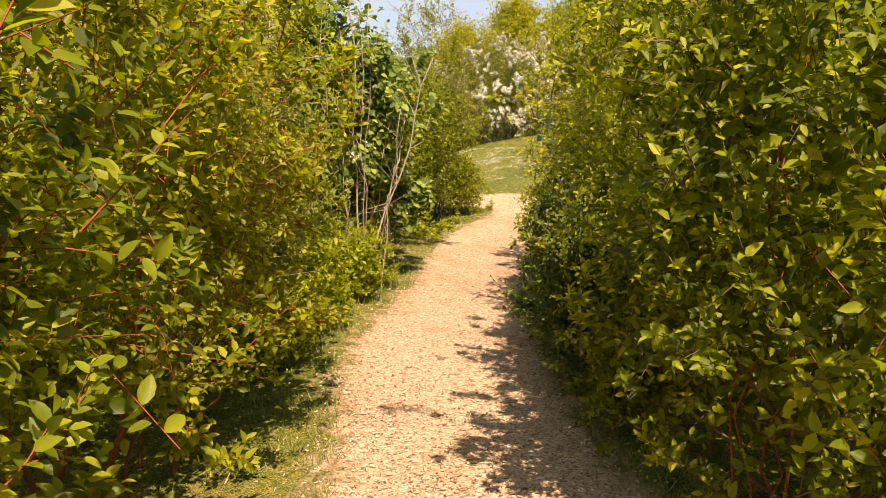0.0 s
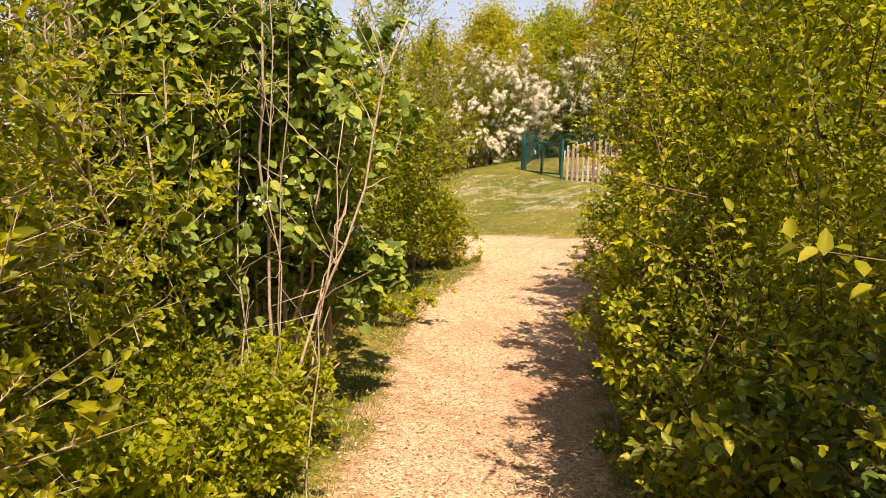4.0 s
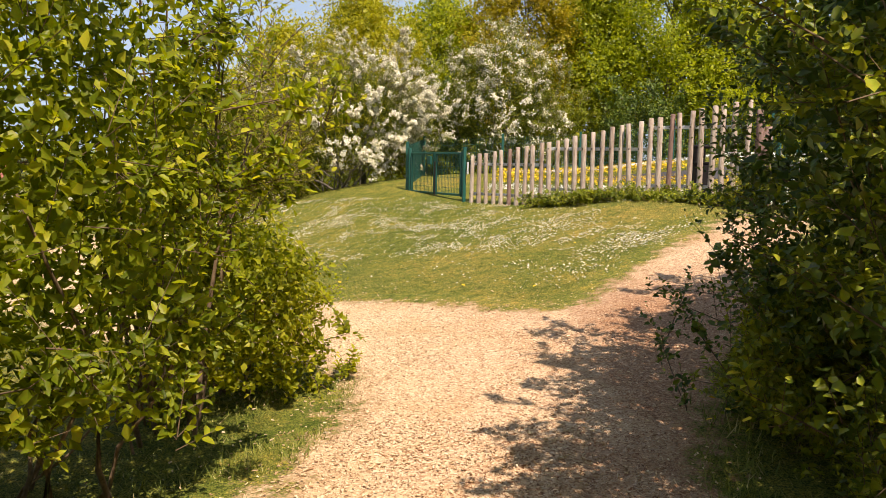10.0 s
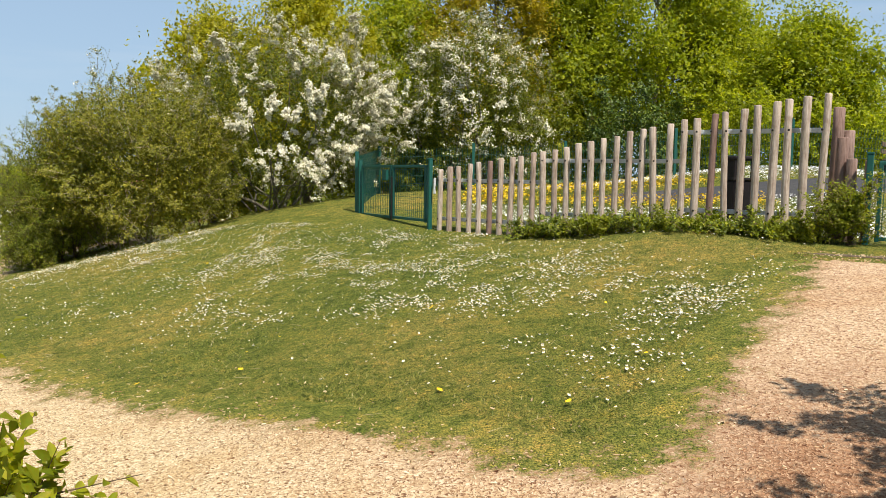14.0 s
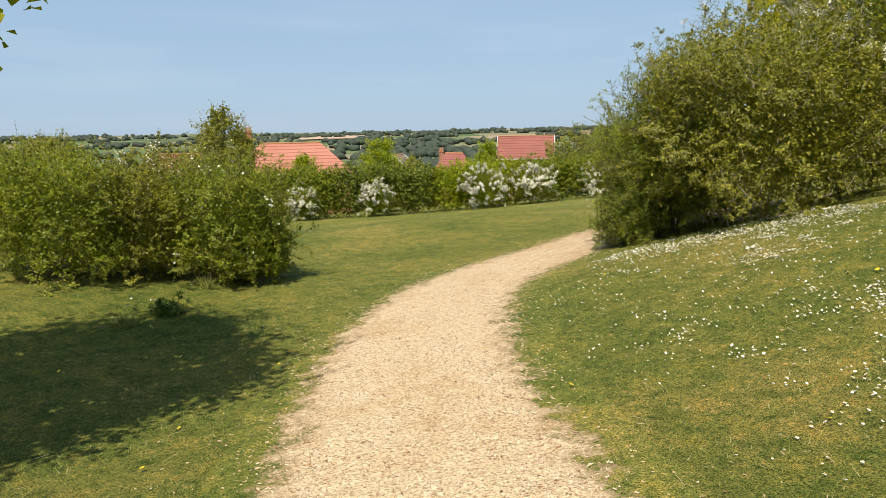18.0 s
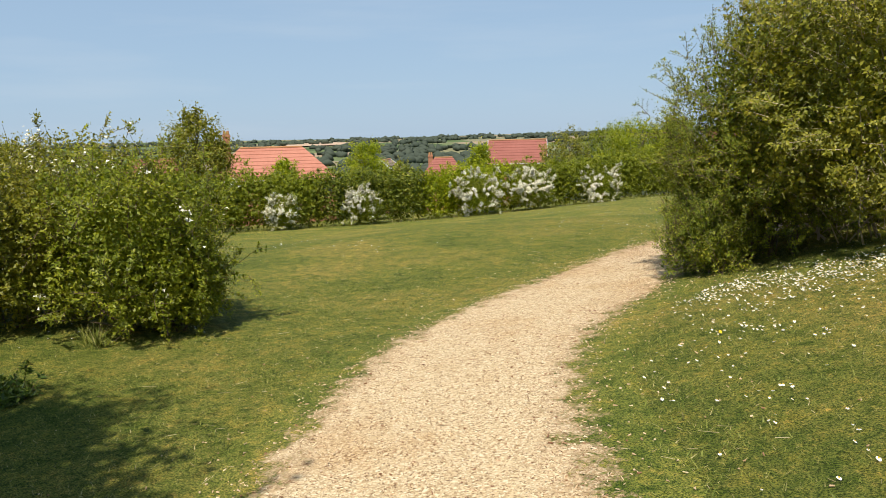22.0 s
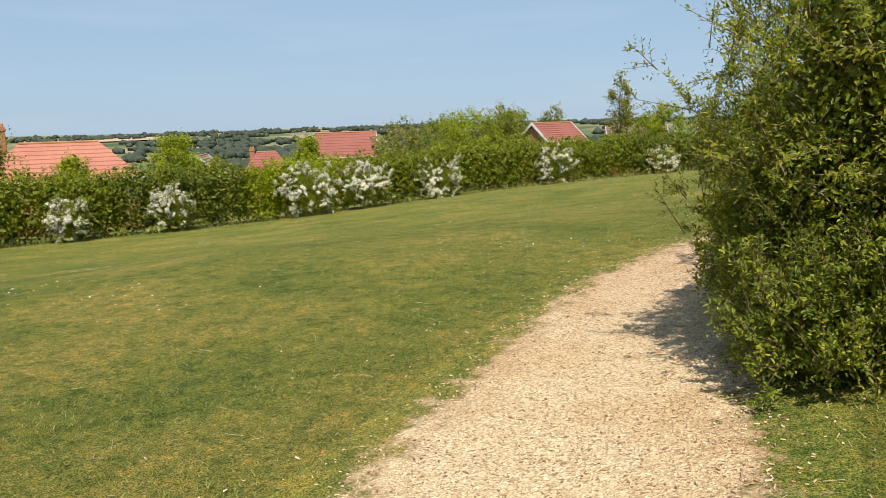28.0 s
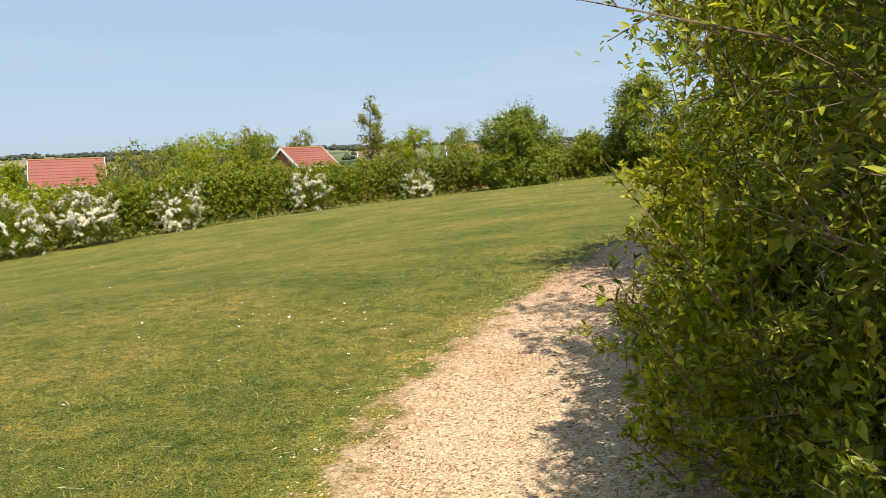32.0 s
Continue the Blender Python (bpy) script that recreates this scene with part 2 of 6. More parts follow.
M_tile = {k: grainy("roof_tile_" + k, a, b_, 5, 0.85, 0.2, 0, 0.3) for k, (a, b_) in {
    "salmon": ((0.38, 0.15, 0.1), (0.5, 0.22, 0.15)), "red": ((0.24, 0.085, 0.065), (0.34, 0.13, 0.1)), "brown": ((0.22, 0.15, 0.12), (0.33, 0.25, 0.2))}.items()}
M_ridge = grainy("ridge_tile", (0.42, 0.2, 0.08), (0.5, 0.27, 0.13), 9)
M_brick = grainy("house_brick", (0.3, 0.13, 0.07), (0.42, 0.2, 0.11), 6)
M_frame = grainy("white_frame", (0.7, 0.7, 0.69), (0.8, 0.8, 0.79), 20, 0.4)
M_glass, gn, gl, gb = material("window_glass", 0.05, 0.6)
gb.inputs["Base Color"].default_value = (0.03, 0.04, 0.05, 1)

def lawn_nodes(n, l, co):
    """Colour and height of mown turf: tufts, worn patches, dry straws."""
    g1 = noise_node(n, l, 0.45, 5, 0.62, co)
    g2 = noise_node(n, l, 5.0, 6, 0.7, co)
    g3 = noise_node(n, l, 95.0, 4, 0.75, co)
    r1 = ramp(n, [(0.3, (0.08, 0.112, 0.018)), (0.5, (0.14, 0.156, 0.029)), (0.7, (0.218, 0.194, 0.047))])
    l.new(g1.outputs["Fac"], r1.inputs["Fac"])
    r2 = ramp(n, [(0.36, (0.56, 0.68, 0.5)), (0.5, (1, 1, 1)), (0.64, (1.42, 1.18, 1.1))])
    l.new(g2.outputs["Fac"], r2.inputs["Fac"])
    r3 = ramp(n, [(0.4, (0.25, 0.32, 0.22)), (0.5, (1, 1, 1)), (0.59, (1.95, 1.7, 1.6))])
    l.new(g3.outputs["Fac"], r3.inputs["Fac"])
    g4 = noise_node(n, l, 24.0, 5, 0.7, co)
    r4 = ramp(n, [(0.38, (0.5, 0.62, 0.42)), (0.46, (1, 1, 1)), (0.55, (1, 1, 1)), (0.64, (1.75, 1.4, 1.7))])
    l.new(g4.outputs["Fac"], r4.inputs["Fac"])
    turf = mix(n, l, 1.0, mix(n, l, 1.0, r1.outputs["Color"], r2.outputs["Color"], "MULTIPLY"), r3.outputs["Color"], "MULTIPLY")
    return mix(n, l, 1.0, turf, r4.outputs["Color"], "MULTIPLY"), g3.outputs["Fac"]


def plus(n, l, a, b_, k):
    """a + (b - 0.5) * k"""
    m = n.new("ShaderNodeMath")
    m.operation = "MULTIPLY_ADD"
    l.new(b_, m.inputs[0])
    m.inputs[1].default_value = k
    m2 = n.new("ShaderNodeMath")
    m2.operation = "SUBTRACT"
    l.new(a, m2.inputs[0])
    m2.inputs[1].default_value = 0.5 * k
    l.new(m2.outputs[0], m.inputs[2])
    return m.outputs[0]


# woodchip path: pale chips with darker gaps, thinning out into trodden earth and turf at its edges
M_path, n, l, b = material("woodchip_surface", 0.9, 0.15)
vor = n.new("ShaderNodeTexVoronoi")
vor.inputs["Scale"].default_value = 105
co = n.new("ShaderNodeTexCoord").outputs["Object"]
warp = noise_node(n, l, 30, 2, 0.5, co)
addv = n.new("ShaderNodeVectorMath")
addv.operation = "MULTIPLY_ADD"
l.new(warp.outputs["Color"], addv.inputs[0])
addv.inputs[1].default_value = (0.05, 0.05, 0.0)
l.new(co, addv.inputs[2])
l.new(addv.outputs[0], vor.inputs["Vector"])
sep = n.new("ShaderNodeSeparateColor")
l.new(vor.outputs["Color"], sep.inputs["Color"])
chipc = ramp(n, [(0.0, (0.17, 0.07, 0.036)), (0.18, (0.4, 0.235, 0.13)), (0.5, (0.58, 0.4, 0.245)), (0.85, (0.69, 0.5, 0.32)), (1.0, (0.78, 0.615, 0.44))])
l.new(sep.outputs["Red"], chipc.inputs["Fac"])
palec = ramp(n, [(0.0, (0.2, 0.11, 0.055)), (0.14, (0.45, 0.31, 0.165)), (0.5, (0.62, 0.465, 0.27)), (0.85, (0.74, 0.59, 0.365)), (1.0, (0.84, 0.72, 0.5))])
l.new(sep.outputs["Red"], palec.inputs["Fac"])
where = n.new("ShaderNodeSeparateXYZ")
l.new(co, where.inputs["Vector"])
soil = noise_node(n, l, 1.1, 5, 0.6, co)
inopen = between(n, l, plus(n, l, where.outputs["X"], soil.outputs["Fac"], 2.0), -8.6, -10.6)
soilr = ramp(n, [(0.3, (0.86, 0.76, 0.66)), (0.5, (1, 1, 1))])
l.new(soil.outputs["Fac"], soilr.inputs["Fac"])
fresh = between(n, l, plus(n, l, where.outputs["Y"], soil.outputs["Fac"], 2.0), 39.5, 34.0)
lift_ = n.new("ShaderNodeMath")
lift_.operation = "MULTIPLY"
l.new(inopen, lift_.inputs[0])
l.new(fresh, lift_.inputs[1])
colr = mix(n, l, lift_.outputs[0], chipc.outputs["Color"], palec.outputs["Color"])
colr = mix(n, l, 1.0, colr, soilr.outputs["Color"], "MULTIPLY")
# red-brown bark tone at the right-hand turn, painting in the hedge's shade there
bark_shade_c = ramp(n, [(0.0, (0.085, 0.03, 0.015)), (0.25, (0.2, 0.085, 0.042)), (0.55, (0.31, 0.145, 0.075)), (0.85, (0.43, 0.235, 0.13)), (1.0, (0.62, 0.42, 0.27))])
l.new(sep.outputs["Green"], bark_shade_c.inputs["Fac"])
patch = noise_node(n, l, 2.3, 5, 0.65, co)
b_in = between(n, l, plus(n, l, where.outputs["X"], patch.outputs["Fac"], 1.6), -8.25, -7.65)
b_y0 = between(n, l, plus(n, l, where.outputs["Y"], patch.outputs["Fac"], 2.0), 15.5, 18.0)
b_y1 = between(n, l, plus(n, l, where.outputs["Y"], patch.outputs["Fac"], 2.0), 25.9, 24.4, 0.75)
both = n.new("ShaderNodeMath")
both.operation = "MULTIPLY"
l.new(b_y0, both.inputs[0])
l.new(b_y1, both.inputs[1])
both2 = n.new("ShaderNodeMath")
both2.operation = "MULTIPLY"
l.new(both.outputs[0], both2.inputs[0])
l.new(b_in, both2.inputs[1])
colr = mix(n, l, both2.outputs[0], colr, bark_shade_c.outputs["Color"])
edge = n.new("ShaderNodeAttribute")
edge.attribute_name = "edge"
ea, eb = noise_node(n, l, 4.5, 5, 0.65, co), noise_node(n, l, 50, 3, 0.6, co)
away = plus(n, l, plus(n, l, edge.outputs["Fac"], ea.outputs["Fac"], 1.0), eb.outputs["Fac"], 0.55)
earthc = ramp(n, [(0.35, (0.17, 0.09, 0.042)), (0.5, (0.34, 0.2, 0.1)), (0.62, (0.55, 0.4, 0.24))])
l.new(eb.outputs["Fac"], earthc.inputs["Fac"])
colr = mix(n, l, between(n, l, away, -0.16, 0.04, 0.6), colr, earthc.outputs["Color"])
turf, turf_h = lawn_nodes(n, l, co)
colr = mix(n, l, between(n, l, away, -0.02, 0.13), colr, turf)
l.new(colr, b.inputs["Base Color"])
bump(n, l, b, vor.outputs["Distance"], 0.7, 0.014)
M_chip = island_material("woodchips", [(0.0, (0.26, 0.12, 0.065)), (0.13, (0.45, 0.29, 0.165)), (0.5, (0.63, 0.46, 0.285)), (0.85, (0.74, 0.57, 0.375)), (1.0, (0.82, 0.68, 0.48))])

# lawn, fading to patchwork fields far off
M_ground, n, l, b = material("mown_grass", 0.9, 0.15)
co = n.new("ShaderNodeTexCoord").outputs["Object"]
lawn, lawn_h = lawn_nodes(n, l, co)
fv = n.new("ShaderNodeTexVoronoi")
fv.inputs["Scale"].default_value = 0.0042
l.new(co, fv.inputs["Vector"])
fsep = n.new("ShaderNodeSeparateColor")
l.new(fv.outputs["Color"], fsep.inputs["Color"])
fr = ramp(n, [(0.0, (0.07, 0.1, 0.04)), (0.3, (0.1, 0.14, 0.05)), (0.55, (0.14, 0.17, 0.07)), (0.75, (0.34, 0.25, 0.16)), (1.0, (0.09, 0.13, 0.06))])
l.new(fsep.outputs["Red"], fr.inputs["Fac"])
ln = n.new("ShaderNodeVectorMath")
ln.operation = "LENGTH"
l.new(co, ln.inputs[0])
mr = n.new("ShaderNodeMapRange")
mr.inputs["From Min"].default_value, mr.inputs["From Max"].default_value = 150, 320
l.new(ln.outputs["Value"], mr.inputs["Value"])
l.new(mix(n, l, mr.outputs["Result"], lawn, fr.outputs["Color"]), b.inputs["Base Color"])
bump(n, l, b, lawn_h, 0.8, 0.03)
M_blade = island_material("grass_blades", [(0.0, (0.105, 0.14, 0.018)), (0.5, (0.19, 0.215, 0.032)), (0.82, (0.27, 0.265, 0.055)), (1.0, (0.45, 0.38, 0.18))], 0.6, 0.3)
M_straw = island_material("dry_straw", [(0.0, (0.3, 0.24, 0.12)), (0.6, (0.5, 0.42, 0.24)), (1.0, (0.62, 0.54, 0.34))], 0.8)
M_petal = island_material("daisy_petals", [(0.0, (0.7, 0.7, 0.66)), (1.0, (0.85, 0.85, 0.83))], 0.7)
M_yolk = island_material("daisy_centres", [(0.0, (0.65, 0.42, 0.02)), (1.0, (0.75, 0.55, 0.03))], 0.7)
M_far_wood = grainy("far_woodland", (0.05, 0.064, 0.05), (0.085, 0.1, 0.07), 0.06, 1.0, 0.0, 0, 0.1)
M_tilth = grainy("ploughed_field", (0.42, 0.3, 0.2), (0.5, 0.37, 0.26), 0.05, 0.95, 0.1, 0, 0.1)

# ---- the lie of the land ----
SWELLS = [  # x, y, rise, reach: the gentle dips and banks of the park
    (-18, 8, -0.05, 5.5), (-12, 8, -0.19, 5.5), (-6, 8, -0.4, 5.5), (-18, 14, -0.15, 5.5), (-12, 14, -0.3, 5.5),
    (-6, 14, -0.18, 5.5), (-18, 20, -0.15, 5.5), (-6, 20, -0.78, 5.5), (-24, 26, 0.33, 5.5), (-18, 26, -0.51, 5.5),
    (-12, 26, -0.66, 5.5), (-6, 26, 0.36, 5.5), (-24, 32, -0.23, 5.5), (-18, 32, -0.38, 5.5), (-12, 32, 0.3, 5.5),
    (-6, 32, -0.14, 5.5), (-24, 38, 0.4, 5.5), (-18, 38, -0.38, 5.5), (-12, 38, 0.74, 5.5), (-8, 50, 0.14, 14),
    (-36, 45, -0.56, 14), (-46, 62, -0.53, 14), (-34, 66, 0.42, 14), (-20, 66, -0.16, 14),
    (-6.6, 30.0, 0.25, 1.5), (-3.0, 37.2, 1.0, 4.2),
]


def land(x, y):
    """Height of the ground, for numbers or arrays."""
    x, y = np.asarray(x, float), np.asarray(y, float)
    down = -(x * 0.9553 - y * 0.2955)
    z = 1.0 - 0.1 * 6 * np.logaddexp(0, (np.minimum(down, 150) - 20) / 6)
    for a, b_, rise, reach in SWELLS:
        z = z + rise * np.exp(-((x - a) ** 2 + (y - b_) ** 2) / reach**2)
    far = np.hypot(x + 14, y - 28)
    valley = -26 + 30 * np.clip((far - 500) / 2600, 0, 1) ** 1.3 + 7 * np.sin(x / 410 + 1) * np.cos(y / 530) * np.clip((far - 300) / 900, 0, 1)
    k = np.clip((far - 110) / 200, 0, 1)
    k = k * k * (3 - 2 * k)
    return z * (1 - k) + valley * k


def mesh_from(name, verts, faces_n, loops):
    """A mesh from arrays: corners, corners per face, and the faces' corner numbers in a row."""
    me = bpy.data.meshes.new(name)
    verts = np.asarray(verts, np.float32)
    me.vertices.add(len(verts))
    me.vertices.foreach_set("co", verts.ravel())
    loops = np.asarray(loops, np.int32).ravel()
    me.loops.add(len(loops))
    me.loops.foreach_set("vertex_index", loops)
    counts = np.asarray(faces_n, np.int32)
    me.polygons.add(len(counts))
    me.polygons.foreach_set("loop_start", np.r_[0, np.cumsum(counts)[:-1]].astype(np.int32))
    me.update(calc_edges=True)
    return me


def part(name, data, mat, parent=None, label=""):
    """Links a bmesh or a mesh as one object under a thing or a part."""
    if isinstance(data, bmesh.types.BMesh):
        me = bpy.data.meshes.new(name)
        data.to_mesh(me)
        data.free()
        data = me
    if not data.materials:
        data.materials.append(mat)
    ob = new(name, data)
    if data.materials[0] != mat:
        ob.material_slots[0].link, ob.material_slots[0].material = "OBJECT", mat
    ob.parent = parent
    if label:
        tagged(ob, label)
    return ob


def thing(name, label, category, group="", at=(0, 0, 0)):
    ob = new(name)
    ob.location = at
    return tagged(ob, label, category, group)


def smooth(me):
    me.polygons.foreach_set("use_smooth", np.ones(len(me.polygons), bool))
    return me


def unit(v):
    return v / np.maximum(np.linalg.norm(v, axis=-1, keepdims=True), 1e-9)


def leaves(name, pos, along, up, length, width, fold=0.25, fine=True):
    """Many folded leaf blades in one mesh."""
    along = unit(along)
    side = unit(np.cross(along, up))
    nrm = np.cross(side, along)
    if fine == "broad":
        rows = [(0.0, 0.0), (0.1, 0.27), (0.22, 0.41), (0.36, 0.48), (0.5, 0.49), (0.64, 0.44), (0.78, 0.33), (0.9, 0.18), (1.0, 0.0)]
        shape = [(t, k * w, fold * w * abs(k) * 1.5 - 0.3 * t * t + (0.03 if i % 2 else -0.03) * abs(k)) for i, (t, w) in enumerate(rows) for k in (-1, -0.5, 0, 0.5, 1)]
        face = [q for i in range(8) for k in range(4) for q in (i * 5 + k, i * 5 + k + 1, i * 5 + k + 6, i * 5 + k + 5)]
        counts = [4] * 32
    elif fine == "far":
        shape, face, counts = [(0, 0.5, 0), (0.1, -0.5, 0), (1, 0, 0)], [0, 1, 2], [3]
    elif fine == "near":
        rim = [(0.1, 0.26), (0.34, 0.47), (0.63, 0.42), (0.86, 0.2)]
        shape = [(0, 0, 0)] + [(t, s, fold * s * 2 - 0.2 * t * t) for t, s in rim] + [(1, 0, -0.24)] + [(t, -s, fold * s * 2 - 0.2 * t * t) for t, s in rim[::-1]] + [(0.3, 0, -0.02), (0.65, 0, -0.09)]
        face, counts = [0, 1, 2, 10, 10, 2, 3, 11, 11, 3, 4, 5, 5, 6, 7, 11, 11, 7, 8, 10, 10, 8, 9, 0], [4] * 6
    elif fine is True:
        shape = [(0, 0, 0), (0.3, 0.46, fold), (0.7, 0.34, fold * 0.7), (1, 0, -0.12), (0.7, -0.34, fold * 0.7), (0.3, -0.46, fold)]
        face, counts = [0, 1, 2, 3, 0, 3, 4, 5], [4, 4]
    else:
        shape = [(0, 0, 0), (0.45, 0.5, fold), (1, 0, -0.1), (0.45, -0.5, fold)]
        face, counts = [0, 1, 2, 0, 2, 3], [3, 3]
    k = len(shape)
    v = np.empty((len(pos), k, 3), np.float32)
    for j, (t, s, h) in enumerate(shape):
        v[:, j] = pos + along * (length * t)[:, None] + side * (width * s)[:, None] + nrm * (width * h)[:, None]
    loops = (np.arange(len(pos))[:, None] * k + np.array(face)[None]).ravel()
    me = mesh_from(name, v.reshape(-1, 3), np.tile(counts, len(pos)), loops)
    return smooth(me) if fine in ("near", "broad") else me


def sticks(name, a, b_, ra, rb):
    """Many thin straight three-sided twigs in one mesh."""
    d = unit(b_ - a)
    ref = np.where(np.abs(d[:, 2:3]) > 0.9, np.array([[1.0, 0, 0]]), np.array([[0, 0, 1.0]]))
    u = unit(np.cross(d, ref))
    w = np.cross(d, u)
    v = np.empty((len(a), 6, 3), np.float32)
    for j in range(3):
        c, s = math.cos(j * 2.094), math.sin(j * 2.094)
        v[:, j] = a + (u * c + w * s) * ra[:, None]
        v[:, j + 3] = b_ + (u * c + w * s) * rb[:, None]
    face = [0, 1, 4, 3, 1, 2, 5, 4, 2, 0, 3, 5]
    loops = (np.arange(len(a))[:, None] * 6 + np.array(face)[None]).ravel()
    return mesh_from(name, v.reshape(-1, 3), np.tile([4, 4, 4], len(a)), loops)


def tube(points, r0, r1, sides=6):
    """One bent, tapering stem: corners, counts, loops."""
    p = np.asarray(points, float)
    m = len(p)
    d = unit(np.gradient(p, axis=0))
    ref = np.where(np.abs(d[:, 2:3]) > 0.9, np.array([[1.0, 0, 0]]), np.array([[0, 0, 1.0]]))
    u = unit(np.cross(d, ref))
    w = np.cross(d, u)
    r = np.linspace(r0, r1, m)[:, None]
    v = np.stack([p + (u * math.cos(a) + w * math.sin(a)) * r for a in np.linspace(0, 2 * math.pi, sides, endpoint=False)], 1)
    loops, counts = [], []
    for i in range(m - 1):
        for j in range(sides):
            a, b_ = i * sides + j, i * sides + (j + 1) % sides
            loops += [a, b_, b_ + sides, a + sides]
            counts.append(4)
    loops += list(range((m - 1) * sides, m * sides))
    counts.append(sides)
    return v.reshape(-1, 3), counts, loops


def tubes(name, some, sides=6):
    vs, cs, ls, base = [], [], [], 0
    for pts, r0, r1 in some:
        v, c, lo = tube(pts, r0, r1, sides)
        vs.append(v)
        cs += c
        ls += [q + base for q in lo]
        base += len(v)
    return smooth(mesh_from(name, np.concatenate(vs), cs, ls))


def bent(rng, a, b_, wob, m=6):
    t = np.linspace(0, 1, m)[:, None]
    p = np.asarray(a) * (1 - t) + np.asarray(b_) * t
    p[1:-1] += rng.normal(0, wob, (m - 2, 3)) * np.array([1, 1, 0.4])
    return p


# one broad leaf, cupped and drooping at the tip, for leaves that stand out singly
_rows = [(0.0, 0.0), (0.12, 0.24), (0.3, 0.46), (0.5, 0.5), (0.7, 0.4), (0.88, 0.18), (1.0, 0.0)]
_v, _f = [], []
for t_, s_ in _rows:
    for k_ in (-1, 0, 1):
        _v.append((k_ * s_, t_, 0.22 * s_ * abs(k_) - 0.18 * t_ * t_))
for i_ in range(6):
    for k_ in (0, 1):
        a0 = i_ * 3 + k_
        _f.append((a0, a0 + 1, a0 + 4, a0 + 3))
BIG_LEAF = smooth(mesh_from("leaf", _v, [4] * len(_f), _f))


def shrub(name, label, at, size, leaf, n_twigs, seed, per=9, length=0.045, width=0.028, twig=0.3, category="shrub", group="",
          bark=None, stems=9, stem_r=0.012, fine=True, flowers=0, flower=0.03, shell=0.55, low=0.06, droop=0.0, lumps=0.32, twig_share=0.4, gap=0.0, sunk=0.04, single=0, spray=9, inner=2.0, deep=0.78, shoots=0.12, inner_most=6000, even=0.0):
    """A bush: stems from one foot, twigs out in its crown with leaves along them, and blossom where it has any.
    size: reach along x and y, and height."""
    rng = np.random.default_rng(seed)
    x0, y0 = at
    z0 = float(land(x0, y0)) - sunk
    rx, ry, h = size
    top = thing(name, label, category, group, (x0, y0, z0))
    bark = bark or M_brown_twig
    # twig ends spread through the crown, thickest near its uneven outside
    q = unit(rng.normal(size=(n_twigs * 2, 3)))
    q[:, 2] = np.abs(q[:, 2]) * 2 - 1 if low >= 1 else q[:, 2]
    rad = shell + (1 - shell) * rng.random(len(q)) ** 0.6
    bumps = sum(np.sin(q @ unit(rng.normal(size=3)) * f + rng.random() * 6.3) for f in (3, 4.5, 6, 8, 11)) / 5
    if gap:
        holes = sum(np.sin(q @ unit(rng.normal(size=3)) * f + rng.random() * 6.3) for f in (9, 13, 17)) / 3
        keep = holes > gap - 1
        q, rad, bumps = q[keep], rad[keep], bumps[keep]
    rad = rad * (1 + lumps * bumps)
    up_ = np.abs(q[:, 2])
    full = np.sqrt((1 - up_**5) / np.maximum(1 - up_**2, 0.05))
    q2 = q * np.column_stack([np.where(q[:, 2] < 0, full, 0.5 + 0.5 * full)] * 2 + [np.ones(len(q))])
    p = q2 * rad[:, None] * np.array([rx, ry, h / 2]) + np.array([0, 0, h / 2])
    p = p[p[:, 2] > h * low][:n_twigs]
    m = len(p)
    n_s = max(8, int(m * 0.76 / spray))
    shoot = rng.random(m) < shoots
    mid_h = np.array([0, 0, h * 0.45])
    p[shoot] = (p[shoot] - mid_h) * (1.03 + 0.17 * rng.random((shoot.sum(), 1))) + mid_h
    p = np.maximum(p, [-99, -99, 0.05])
    out = unit(p / np.array([rx, ry, h / 2]) - np.array([0, 0, h / 2 - 0.15 * h]) / np.array([1, 1, h / 2]))
    way = unit(out * 0.8 + rng.normal(0, 0.55, (m, 3)) + np.array([0, 0, 0.45 - droop]))
    tl = twig * (0.5 + rng.random(m))
    # most twigs branch left and right off longer shoots, with dark gaps between the sprays
    own = np.where(np.arange(m) < n_s, np.arange(m), rng.integers(0, n_s, m))
    lone = (rng.random(m) < 0.2) & (np.arange(m) >= n_s)
    own[lone] = np.arange(m)[lone]
    run = twig * (1.0 + 1.1 * rng.random(m))
    u = np.where(np.arange(m) < n_s, 0.1, rng.random(m) - 0.62)
    flat = unit(np.cross(way, out + rng.normal(0, 0.4, (m, 3)) + np.array([0, 0, 0.6])))
    sides_ = np.where(rng.random(m) < 0.5, -1.0, 1.0)
    base = p[own] + way[own] * (u * run[own])[:, None]
    way2_ = unit(way[own] * 0.7 + flat[own] * (sides_ * 0.75)[:, None] + rng.normal(0, 0.22, (m, 3)))
    lead = np.arange(m) < n_s
    stray = lone
    p_ = np.where(stray[:, None], mid_h + (p - mid_h) * 0.88, base)
    w_ = np.where((lead | stray)[:, None], way, way2_)
    tl = np.where(lead, run * 0.9, np.where(stray, tl, tl * 0.62 * (1.05 - 0.6 * (u + 0.62))))
    a = p_ - w_ * (tl * np.where(lead, 0.6, np.where(stray, 0.6, 0.0)))[:, None]
    e = a + w_ * tl[:, None]
    a[:, 2], e[:, 2] = np.maximum(a[:, 2], 0.03), np.maximum(e[:, 2], 0.04)
    out, way = out[own], w_
    # leaves in opposite pairs along each twig, each pair turned from the last, the youngest small and upright at the tip
    npair = max(2, per // 2)
    node = np.tile(np.repeat(np.arange(npair), 2), m)
    sgn = np.tile([1.0, -1.0], m * npair)
    k = (node + 0.8) / npair
    idx = np.repeat(np.arange(m), npair * 2)
